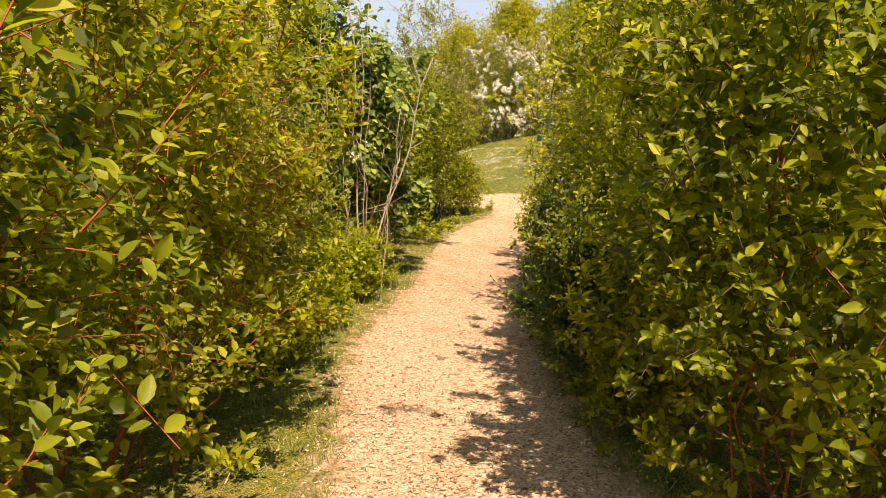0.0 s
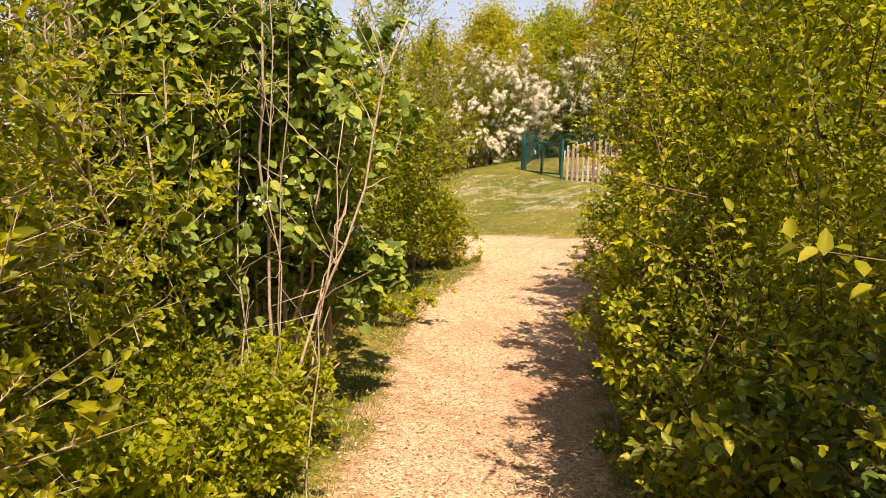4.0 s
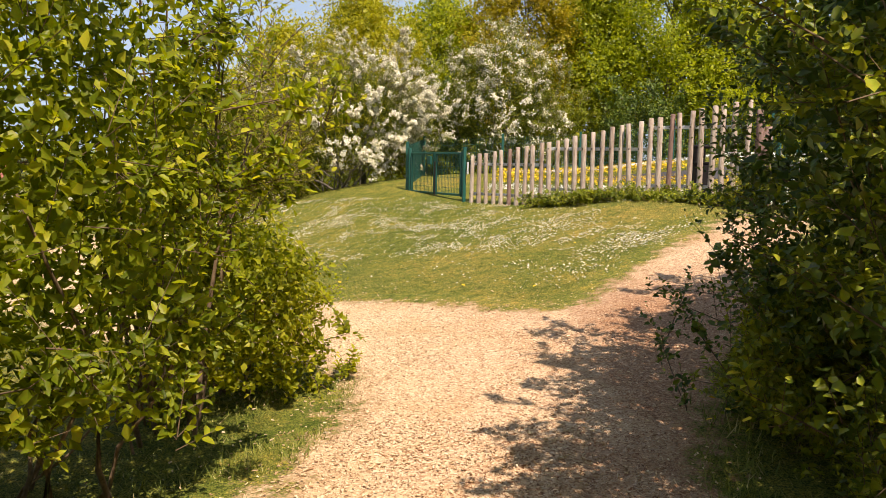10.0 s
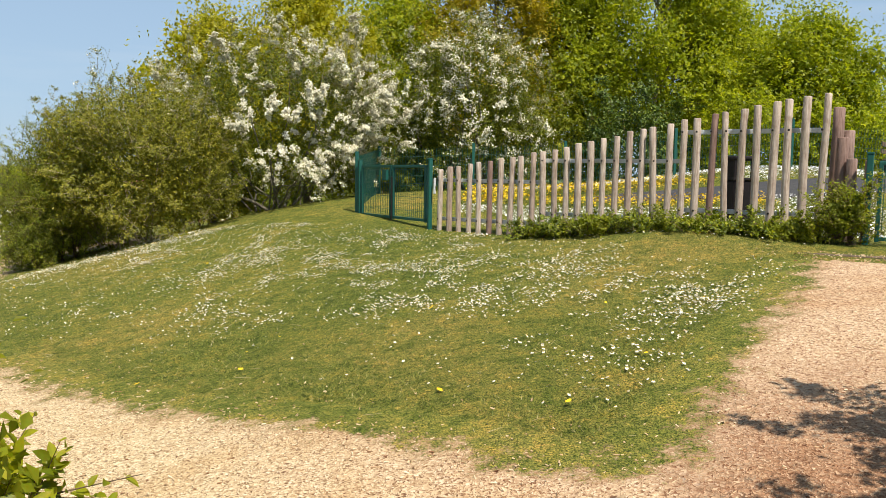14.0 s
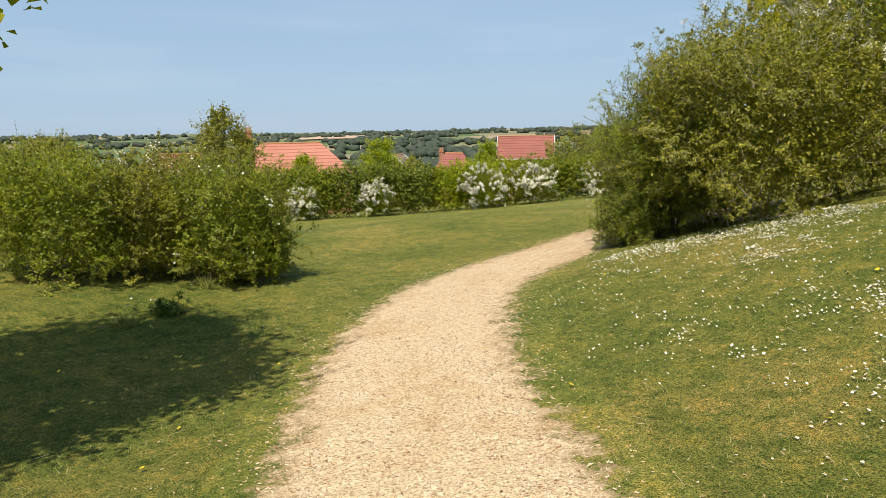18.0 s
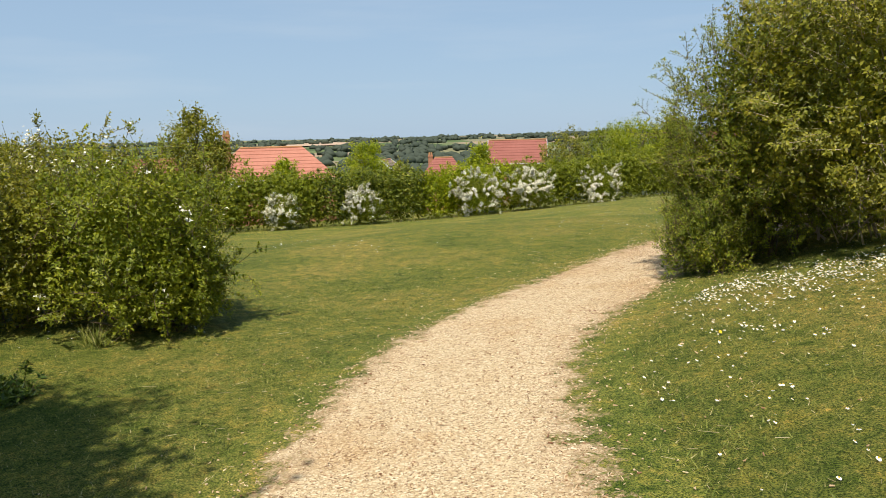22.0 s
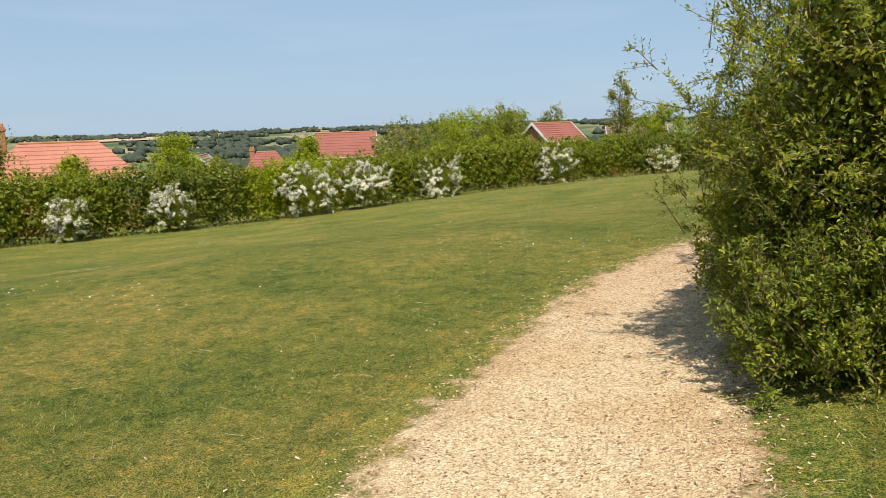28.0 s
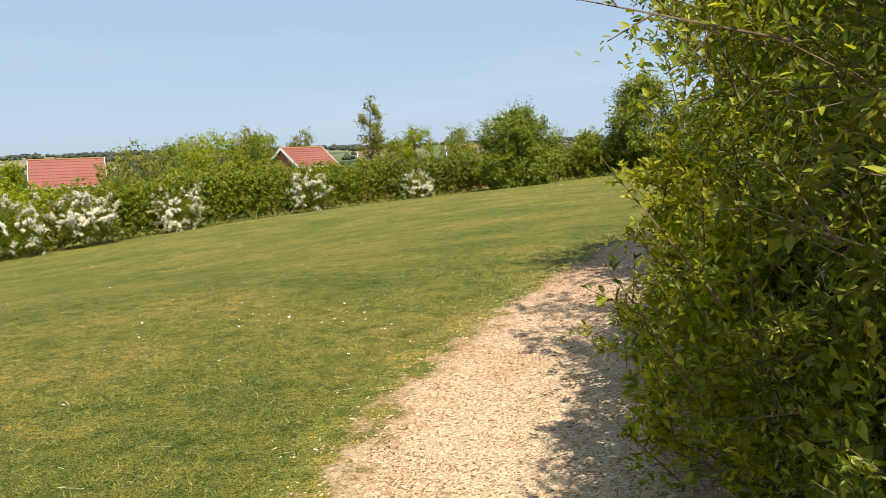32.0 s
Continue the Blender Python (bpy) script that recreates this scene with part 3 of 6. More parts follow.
    cnt_ = len(idx)
    k = k + rng.normal(0, 0.06, cnt_)
    pos = a[idx] + (e - a)[idx] * k[:, None] + rng.normal(0, twig * 0.015, (cnt_, 3))
    lie = unit(np.cross(way, np.array([0.1, -0.15, 1.0]) + out * 0.3 + rng.normal(0, 0.25, (m, 3))))
    stand = np.cross(lie, way)
    phi = (node % 2) * 0.95 + rng.normal(0, 0.35, cnt_)
    turn = (lie[idx] * np.cos(phi)[:, None] + stand[idx] * np.sin(phi)[:, None]) * sgn[:, None]
    tip = k > 0.9
    along = unit(way[idx] * np.where(tip, 0.95, 0.45)[:, None] + turn * np.where(tip, 0.5, 0.85)[:, None] + rng.normal(0, 0.15, (cnt_, 3)) + np.array([0, 0, 0.04 - droop]))
    up = unit(np.array([0.25, -0.3, 0.9]) + out[idx] * 0.5 + rng.normal(0, 0.3, (cnt_, 3)))
    s = (0.7 + 0.45 * rng.random(m))[idx] * (0.8 + 0.35 * rng.random(cnt_))
    s *= np.where(tip, 0.62, 1)
    part("crown", leaves("crown", pos, along, up, length * s, width * s, 0.22, fine), LEAF[leaf], top)
    if inner:
        # older leaves further in close the crown
        il = length * 1.9 if length > 0.1 else min(0.07, max(0.045, length * 1.15))
        area = 2 * math.pi * max(rx, ry) * h * 0.9
        cnt = int(min(inner_most, area * inner / (0.5 * il * il * 0.7)))
        g = unit(rng.normal(size=(cnt, 3)))
        bm_ = sum(np.sin(g @ unit(np.array(ax)) * f) for ax, f in (((1, 2, 0), 3), ((2, -1, 1), 5), ((-1, 1, 2), 7))) / 3
        gu = np.abs(g[:, 2])
        gf = np.sqrt((1 - gu**5) / np.maximum(1 - gu**2, 0.05))
        g2 = g * np.column_stack([np.where(g[:, 2] < 0, gf, 0.5 + 0.5 * gf)] * 2 + [np.ones(cnt)])
        gp = g2 * (deep * (0.55 + 0.45 * rng.random((cnt, 1))) * (1 + 0.1 * bm_[:, None])) * np.array([rx, ry, h / 2]) + np.array([0, 0, h / 2])
        gp[:, 2] = np.maximum(gp[:, 2], 0.02)
        gs = il * (0.7 + 0.6 * rng.random(cnt))
        part("inner_foliage", leaves("inner_foliage", gp, rng.normal(size=(cnt, 3)), g + rng.normal(0, 0.5, (cnt, 3)), gs, gs * (0.75 if fine == "broad" else 0.6), 0.2, "near" if fine == "broad" else fine == "near"), LEAF[leaf], top, "dense shaded foliage inside")
    pick = (rng.random(m) < twig_share) | (lead & (twig_share > 0))
    if pick.any():
        part("branchwork", sticks("branchwork", a[pick], e[pick], np.where(lead[pick], 0.0034, 0.0018) + stem_r * 0.04, np.full(pick.sum(), 0.001)), bark, top)["kind"] = "stuff"
    for _ in range(stems):
        j = rng.integers(m)
        end = p[j] * np.array([0.82, 0.82, 0.9])
        foot = np.array([*(rng.normal(0, 0.14, 2) * np.array([rx, ry]) + end[:2] * 0.2), -0.02])
        r = stem_r * (0.6 + 0.8 * rng.random())
        pts = bent(rng, foot, end, 0.035)
        some = [(pts, r, r * 0.3)]
        for _ in range(2):
            i = rng.integers(2, 5)
            t2 = p[rng.integers(m)]
            if np.linalg.norm(t2 - pts[i]) < 0.55 * max(rx, h / 2):
                some.append((bent(rng, pts[i], t2, 0.03, 4), r * 0.4, r * 0.12))
        part("stem", tubes("stem", some, 5), bark, top)
    for _ in range(single):
        # the outermost big leaves, one by one
        j = rng.integers(m)
        lf = part("leaf", BIG_LEAF, SINGLE[leaf], top)
        s1 = length * (0.8 + 0.5 * rng.random())
        d = unit(way[j] * 0.6 + unit(np.cross(way[j], rng.normal(size=3))) * 0.7)
        u = unit(np.array([0.25, -0.3, 0.9]) + rng.normal(0, 0.35, 3))
        sx = unit(np.cross(d, u))
        rot = Matrix((sx, d, np.cross(sx, d))).transposed().to_4x4()
        lf.matrix_local = Matrix.Translation(e[j]) @ rot @ Matrix.Diagonal((s1 * width / length, s1, s1 * 0.7, 1))
    if flowers:
        patch = sum(np.sin(p @ unit(rng.normal(size=3)) * f / max(rx, 0.6) + rng.random() * 6.3) for f in (3, 4, 6, 9))
        pw = np.clip(patch + 0.7 + even, 0.06, 3) ** 1.8 * np.clip(0.3 + out @ np.array([0.35, -0.6, 0.6]), 0.05, 2)
        sel = rng.choice(m, flowers, p=pw / pw.sum())
        ows = np.repeat(np.arange(flowers), 7)
        c = e[sel][ows] + way[sel][ows] * (flower * rng.uniform(-5, 1, (flowers * 7, 1))) + rng.normal(0, flower * 0.9, (flowers * 7, 3))
        nn = unit(out[sel][np.repeat(np.arange(flowers), 7)] + rng.normal(0, 0.5, (flowers * 7, 3)) + np.array([0, 0, 0.6]))
        al = unit(np.cross(nn, rng.normal(size=c.shape)))
        ss = flower * (0.7 + 0.6 * rng.random(len(c)))
        part("blossom", leaves("blossom", c - al * (ss / 2)[:, None], al, nn, ss, ss * 1.1, 0.15, fine), M_blossom, top, "clusters of white blossom")
    return top


def tree(name, label, at, height, spread, leaf, n_twigs, seed, length=0.12, width=0.09, per=8, trunk_r=0.12, base=0.25, fine=False, flowers=0, group="", lumps=0.28, slim=1.0, twig=0.6, bark=None, inner=True):
    """A tree: tapering trunk, limbs, and a crown of leafy boughs with gaps between them."""
    rng = np.random.default_rng(seed)
    x0, y0 = at
    z0 = float(land(x0, y0)) - 0.05
    top = thing(name, label, "tree", group, (x0, y0, z0))
    bark = bark or M_grey_bark
    h0 = height * base
    lead = bent(rng, (0, 0, -0.1), (rng.normal(0, 0.2), rng.normal(0, 0.2), height * 0.93), 0.12, 8)
    part("trunk", tubes("trunk", [(lead, trunk_r, trunk_r * 0.15)], 8), bark, top)
    boughs = []
    n_b = 38
    for k in range(n_b):
        f = (k + 0.5) / n_b
        z = h0 + (height - h0) * f
        girth = math.sin(math.pi * min(0.98, 0.18 + 0.8 * f)) ** 0.7
        ang = k * 2.4 + rng.normal(0, 0.3)
        r = spread * girth * (0.65 + 0.5 * rng.random()) * slim
        boughs.append((np.array([math.cos(ang) * r * 0.72, math.sin(ang) * r * 0.72, z]), max(0.3, spread * 0.31 * (0.7 + 0.6 * rng.random()) * (0.55 + 0.6 * girth))))
    for c, r in boughs:
        i = min(6, max(1, int((c[2] * 0.75) / height * 7.5)))
        part("limb", tubes("limb", [(bent(rng, lead[i], c, 0.08, 5), trunk_r * 0.28, trunk_r * 0.07)], 5), bark, top)
    w = np.array([r**2 for _, r in boughs])
    which = rng.choice(len(boughs), n_twigs, p=w / w.sum())
    cc = np.array([c for c, _ in boughs])[which]
    rr = np.array([r for _, r in boughs])[which]
    q = unit(rng.normal(size=(n_twigs, 3)) * np.array([1, 1, 0.8]) + np.array([0.1, -0.15, 0.45]))
    p = cc + q * (rr * (0.78 + 0.27 * rng.random(n_twigs) ** 0.6))[:, None] * np.array([1, 1, 0.8])
    way = unit(q + rng.normal(0, 0.5, p.shape) + np.array([0, 0, 0.3]))
    own = rng.integers(0, max(6, n_twigs // 6), n_twigs)
    p = p[own] + way[own] * (rng.normal(0, 0.45, n_twigs) * twig)[:, None] + rng.normal(0, twig * 0.16, p.shape)
    way = unit(way[own] + rng.normal(0, 0.55, p.shape))
    q = q[own]
    n_in = int(n_twigs * 0.9)
    ci = rng.choice(len(boughs), n_in, p=w / w.sum())
    gi = unit(rng.normal(size=(n_in, 3)))
    gp = np.array([c for c, _ in boughs])[ci] + gi * (np.array([r for _, r in boughs])[ci] * 0.85 * rng.random(n_in) ** 0.35)[:, None] * np.array([1, 1, 0.8])
    gl_ = 1.8 * length * (0.7 + 0.6 * rng.random(n_in))
    if inner:
        part("inner_foliage", leaves("inner_foliage", gp, rng.normal(size=gp.shape), gi + rng.normal(0, 0.5, gp.shape), gl_, gl_ * 0.75, 0.2, False), LEAF[leaf], top, "dense shaded foliage inside")
    idx = np.repeat(np.arange(n_twigs), per)
    k = np.tile((np.arange(per) + 0.5) / per, n_twigs)
    pos = p[idx] + way[idx] * ((k - 0.5) * twig)[:, None] + rng.normal(0, twig * 0.12, (n_twigs * per, 3))
    along = unit(way[idx] * 0.4 + rng.normal(0, 0.7, pos.shape))
    up = unit(np.array([0.25, -0.3, 0.9]) + q[idx] * 0.6 + rng.normal(0, 0.3, pos.shape))
    s = 0.65 + 0.6 * rng.random(len(pos))
    part("crown", leaves("crown", pos, along, up, length * s, width * s, 0.2, fine), LEAF[leaf], top)
    if flowers:
        sel = rng.integers(0, n_twigs, flowers)
        sel = sel[q[sel][:, 2] > -0.5]
        f = len(sel)
        c = p[sel][np.repeat(np.arange(f), 9)] + q[sel][np.repeat(np.arange(f), 9)] * 0.1 + rng.normal(0, 0.11, (f * 9, 3))
        nn = unit(q[sel][np.repeat(np.arange(f), 9)] + rng.normal(0, 0.6, c.shape) + np.array([0.2, -0.3, 0.5]))
        al = unit(np.cross(nn, rng.normal(size=c.shape)))
        ss = length * 0.62 * (0.7 + 0.6 * rng.random(len(c)))
        part("blossom", leaves("blossom", c, al, nn, ss, ss, 0.15, False), M_blossom, top, "sprays of white blossom")
    return top

# ---- ground ----


def spaced(a, b_, step, reach, grow):
    mid = list(np.arange(a, b_ + 1e-6, step))
    out, d, x = [], step, b_
    while x < reach:
        d *= grow
        x += d
        out.append(x)
    low, d, x = [], step, a
    while x > -reach:
        d *= grow
        x -= d
        low.append(x)
    return np.array(low[::-1] + mid + out)


gx, gy = spaced(-27, 2, 0.22, 6000, 1.13), spaced(5, 50, 0.22, 6000, 1.13)
XX, YY = np.meshgrid(gx, gy)
ZZ = land(XX, YY)
near = (np.hypot(XX + 14, YY - 28) < 60)
rough = np.array([noise.noise((x * 1.3, y * 1.3, 0)) for x, y in zip(XX[near], YY[near])])
ZZ[near] += 0.012 * rough
nx, ny = len(gx), len(gy)
ii, jj = np.meshgrid(np.arange(nx - 1), np.arange(ny - 1))
first = (jj * nx + ii).ravel()
quad = np.stack([first, first + 1, first + 1 + nx, first + nx], 1)
ground = part("ground", smooth(mesh_from("ground", np.stack([XX, YY, ZZ], -1).reshape(-1, 3), np.full(len(quad), 4), quad)), M_ground)
tagged(ground, "mown grass on a gentle hillside with worn patches", "ground", kind="structure")

MAIN = [(-4.0, 4.5, 1.2), (-4.6, 6.5, 1.2), (-5.4, 8.7, 1.2), (-5.95, 10.3, 1.25), (-6.45, 11.9, 1.28), (-6.95, 13.0, 1.35), (-7.45, 14.4, 1.38), (-7.85, 16.3, 1.35),
        (-8.12, 17.6, 1.48), (-8.4, 19.1, 1.7), (-8.55, 20.4, 1.85), (-8.52, 21.8, 1.8), (-8.45, 22.8, 1.85), (-8.4, 23.4, 1.4), (-8.4, 23.9, 0.7)]
LEFT = [(-8.35, 21.4, 1.4), (-8.35, 22.4, 1.6), (-8.75, 23.35, 1.75), (-9.75, 24.2, 1.75), (-10.95, 24.8, 1.75), (-11.9, 25.35, 1.75), (-12.82, 25.98, 1.7), (-13.58, 26.63, 1.62), (-15.0, 27.8, 1.6), (-16.5, 29.4, 1.58),
        (-17.4, 30.75, 1.6), (-17.78, 31.75, 1.68), (-18.02, 32.75, 1.72), (-18.23, 33.8, 1.62), (-18.45, 35.1, 1.55), (-18.6, 36.6, 1.5), (-18.5, 38.1, 1.4), (-18.1, 40.2, 1.3),
        (-17.2, 43.5, 1.4), (-15.8, 46, 1.4), (-13.5, 49, 1.4), (-10, 52, 1.4)]
RIGHT = [(-8.45, 21.4, 1.4), (-8.3, 22.4, 1.6), (-7.9, 23.2, 1.55), (-7.2, 24.4, 1.35), (-6.75, 25.5, 1.12), (-6.1, 26.8, 0.98), (-5.65, 27.7, 0.95), (-5.35, 28.4, 0.95)]


def smooth_line(rows, step=0.15):
    """A soft curve through rows of x, y, width."""
    p = np.array(rows, float)
    p = np.vstack([2 * p[0] - p[1], p, 2 * p[-1] - p[-2]])
    out = []
    for i in range(1, len(p) - 2):
        m = max(2, int(np.linalg.norm(p[i + 1, :2] - p[i, :2]) / step))
        t = np.linspace(0, 1, m, endpoint=False)[:, None]
        a, b_, c, d = p[i - 1], p[i], p[i + 1], p[i + 2]
        out.append(0.5 * (2 * b_ + (c - a) * t + (2 * a - 5 * b_ + 4 * c - d) * t**2 + (3 * b_ - a - 3 * c + d) * t**3))
    return np.vstack(out + [p[-2:-1]])


LINES = {k: smooth_line(v) for k, v in (("main", MAIN), ("left", LEFT), ("right", RIGHT))}


def off_path(x, y):
    """How far outside the path's edge a place lies (negative on the path)."""
    total = 0.0
    for rows in LINES.values():
        best = np.full(np.shape(x), 1e9)
        for row in rows:
            best = np.minimum(best, np.hypot(x - row[0], y - row[1]) - row[2] / 2)
        total = total + np.exp(-7 * np.clip(best, -4, 60))
    return -np.log(np.maximum(total, 1e-200)) / 7


def strip(name, line, lift, seed, joined=True):
    """A path laid on the land, sinking into the turf beyond its edges; each corner knows how far outside the edge it lies."""
    rng = np.random.default_rng(seed)
    d = unit(np.gradient(line[:, :2], axis=0))
    side = np.stack([-d[:, 1], d[:, 0]], 1)
    across = np.linspace(-1, 1, 23)
    brim = 0.65 if joined else 0.06
    v = np.empty((len(line), 23, 3))
    for j, s in enumerate(across):
        v[:, j, :2] = line[:, :2] + side * ((line[:, 2] / 2 + brim) * s)[:, None]
    x, y = v[:, :, 0], v[:, :, 1]
    off = off_path(x, y) if joined else (line[:, 2:3] / 2 + brim) * np.abs(across)[None] - line[:, 2:3] / 2
    rise_ = np.interp(off, [0.0, 0.45, 0.65], [lift, 0.008, -0.03])
    own_off = (line[:, 2:3] / 2 + brim) * np.abs(across)[None] - line[:, 2:3] / 2
    rise_ = np.minimum(rise_, np.interp(own_off, [0.3, 0.65], [lift, -0.03]))
    if not joined:
        rise_ = np.where(own_off > 0.02, -0.04, lift)
    ends = np.minimum(np.arange(len(line)), np.arange(len(line))[::-1])[:, None] * np.ones(23)
    rise_ = np.minimum(rise_, np.interp(ends, [0, 4], [-0.03, lift]))
    v[:, :, 2] = land(x, y) + rise_ + rng.normal(0, 0.002, x.shape)
    a = (np.arange(len(line) - 1)[:, None] * 23 + np.arange(22)[None]).ravel()
    q = np.stack([a, a + 23, a + 24, a + 1], 1)
    me = smooth(mesh_from(name, v.reshape(-1, 3), np.full(len(q), 4), q))
    me.attributes.new("edge", "FLOAT", "POINT").data.foreach_set("value", off.ravel().astype(np.float32))
    return me


for nm, lift, words in (("main", 0.018, "pale woodchip footpath between hedges"), ("left", 0.022, "pale woodchip footpath curving across the mown grass"), ("right", 0.026, "short woodchip path leading up to a green gate")):
    tagged(part("path", strip("path", LINES[nm], lift, 3 if nm == "left" else 5), M_path), words, "path", kind="structure")

rng = np.random.default_rng(11)
chips = []
for nm, count in (("main", 17000), ("left", 20000), ("right", 3500)):
    ln_ = LINES[nm][:int(len(LINES[nm]) * (0.8 if nm == "left" else 1))]
    i = rng.integers(0, len(ln_) - 1, count)
    t = rng.random(count)[:, None]
    c = ln_[i] * (1 - t) + ln_[i + 1] * t
    d = unit(ln_[i + 1, :2] - ln_[i, :2])
    lat = np.where(rng.random(count) < 0.34, np.where(rng.random(count) < 0.5, -1, 1) * (c[:, 2] / 2 + np.where(rng.random(count) < 0.65, rng.normal(0.0, 0.15, count), rng.exponential(0.3, count))), rng.uniform(-1, 1, count) * c[:, 2] / 2)
    chips.append(c[:, :2] + np.stack([-d[:, 1], d[:, 0]], 1) * lat[:, None])
chips = np.vstack(chips)
# fewer pale loose chips where the red-brown shade tone is painted
bark_shade = (chips[:, 0] > -8.0) & (chips[:, 1] > 17) & (chips[:, 1] < 24.8)
chips = chips[~bark_shade | (rng.random(len(chips)) < 0.2)]
z = land(chips[:, 0], chips[:, 1]) + np.interp(off_path(chips[:, 0], chips[:, 1]), [0, 0.3, 0.5], [0.026, 0.015, 0.012])
ang = rng.random(len(chips)) * math.tau
ln2 = (0.005 + 0.009 * rng.random(len(chips)) ** 2)[:, None]
dv = np.stack([np.cos(ang), np.sin(ang), rng.normal(0, 0.25, len(chips))], 1) * ln2
mid = np.column_stack([chips, z])
rr = 0.0035 + 0.0035 * rng.random(len(chips))
tagged(part("woodchips", sticks("woodchips", mid - dv, mid + dv, rr, rr * 0.6), M_chip), "loose pale wood chips strewn over the path", "wood chips", kind="stuff")


def blades(name, xy, height, lean, seed):
    r = np.random.default_rng(seed)
    m = len(xy)
    z_ = land(xy[:, 0], xy[:, 1]) - 0.005
    a_ = r.random(m) * math.tau
    wv = np.stack([np.cos(a_), np.sin(a_), 0 * a_], 1) * (0.0025 + 0.0015 * r.random(m) + height * 0.012)[:, None]
    b0 = np.column_stack([xy, z_])
    tip = b0 + np.column_stack([r.normal(0, lean, (m, 2)) * height[:, None], height])
    v = np.stack([b0 - wv, b0 + wv, tip], 1).reshape(-1, 3)
    return mesh_from(name, v, np.full(m, 3), np.arange(3 * m))


# short lawn beside the paths, longer tufts on the verges under the hedges
cand = np.column_stack([rng.uniform(-26, -4, 900000), rng.uniform(9, 44, 900000)])
o = off_path(cand[:, 0], cand[:, 1])
tuft = np.array([noise.noise((x * 3.1, y * 3.1, 6)) for x, y in cand])
keep = (o > 0.05 - 0.3 * tuft) & (rng.random(len(o)) < np.clip(1.2 - o / 4.2, 0.04, 1)) & ~((cand[:, 1] < 22) & (cand[:, 0] < -11))
lawn_xy = cand[keep][:300000]
tagged(part("lawn_grass", blades("lawn_grass", lawn_xy, 0.012 + 0.024 * rng.random(len(lawn_xy)) ** 2, 0.9, 1), M_blade), "short green blades of mown grass with dry straws", "grass", kind="stuff")
i = rng.integers(0, len(LINES["main"]), 60000)
c = LINES["main"][i]
sd = np.where(rng.random(len(i)) < 0.5, -1, 1)
xy = c[:, :2] + np.column_stack([sd * (c[:, 2] / 2 + np.abs(rng.normal(0.02, 0.32, len(i)))), rng.normal(0, 0.1, len(i))])
clump = np.array([noise.noise((x * 2.2, y * 2.2, 4)) for x, y in xy])
xy = xy[(clump > -0.05) & (xy[:, 1] < 23.6) & (off_path(xy[:, 0], xy[:, 1]) > 0)]
tagged(part("verge_grass", blades("verge_grass", xy, 0.03 + 0.07 * rng.random(len(xy)) ** 2, 0.5, 2), M_blade), "longer tufts of grass along the foot of the hedges", "grass", kind="stuff")


tuft_rng = np.random.default_rng(77)
for x, y, r, m, hh in ((-20.5, 28.9, 0.1, 120, 0.22), (-19.2, 27.2, 0.1, 110, 0.16)):
    t_xy = np.array([x, y]) + tuft_rng.normal(0, r * 0.5, (m, 2))
    tagged(part("grass_tuft", blades("grass_tuft", t_xy, hh * (0.5 + 0.6 * tuft_rng.random(m)), 0.55, 9), M_blade), "tall dark tuft of uncut grass", "grass", "uncut tufts")


shrub("weed_clump", "low dark rounded clump of weeds in the mown grass", (-19.45, 27.82), (0.2, 0.2, 0.2), "deep", 170, 671, 8, 0.05, 0.02, 0.12, category="weeds", stems=0, inner=1.0, low=0.0, twig_share=0.3)

YELLOW = [(-7.06, 22.16), (-7.2, 21.86), (-6.98, 22.17), (-5.95, 13.37), (-5.88, 13.28), (-7.25, 22.22), (-6.87, 20.72)]


# dry stalks lying in the short grass beside the path
st_rng = np.random.default_rng(41)
sc = np.column_stack([st_rng.uniform(-24, -7, 40000), st_rng.uniform(24, 38, 40000)])
so = off_path(sc[:, 0], sc[:, 1])
sc = sc[(so > 0.1) & (st_rng.random(len(so)) < 0.06 * np.exp(-np.maximum(so, 0) / 1.6))]
sa = st_rng.random(len(sc)) * math.tau
sl = (0.015 + 0.05 * st_rng.random(len(sc)) ** 2)[:, None]
sdv = np.column_stack([np.cos(sa), np.sin(sa), st_rng.normal(0, 0.12, len(sc))]) * sl
sm = np.column_stack([sc, land(sc[:, 0], sc[:, 1]) + 0.022])
tagged(part("dry_stalks", sticks("dry_stalks", sm - sdv, sm + sdv, np.full(len(sc), 0.0018), np.full(len(sc), 0.0012)), M_straw), "pale dry grass stalks lying on the mown grass", "dry grass", kind="stuff")


def flowers_on(name, xy, radius, rise, mat, eye=None, seed=0):
    """Small flower heads: a ring of petals, with a button in the middle if asked."""
    r = np.random.default_rng(seed)
    m = len(xy)
    c = np.column_stack([xy, land(xy[:, 0], xy[:, 1]) + rise * (0.6 + 0.8 * r.random(m))])
    tilt = r.normal(0, 0.3, (m, 2))
    rad = radius * (0.7 + 0.6 * r.random(m))
    vs = []
    for j in range(7):
        a_ = j * math.tau / 7
        dx, dy = math.cos(a_), math.sin(a_)
        vs.append(c + np.column_stack([dx * rad, dy * rad, rad * (tilt[:, 0] * dx + tilt[:, 1] * dy) + rad * 0.15 * (j % 2)]))
    v = np.stack(vs + [c - np.array([0, 0, 0.004])], 1)
    face = sum(([j, (j + 1) % 7, 7] for j in range(7)), [])
    loops = (np.arange(m)[:, None] * 8 + np.array(face)[None]).ravel()
    return mesh_from(name, v.reshape(-1, 3), np.full(m * 7, 3), loops)


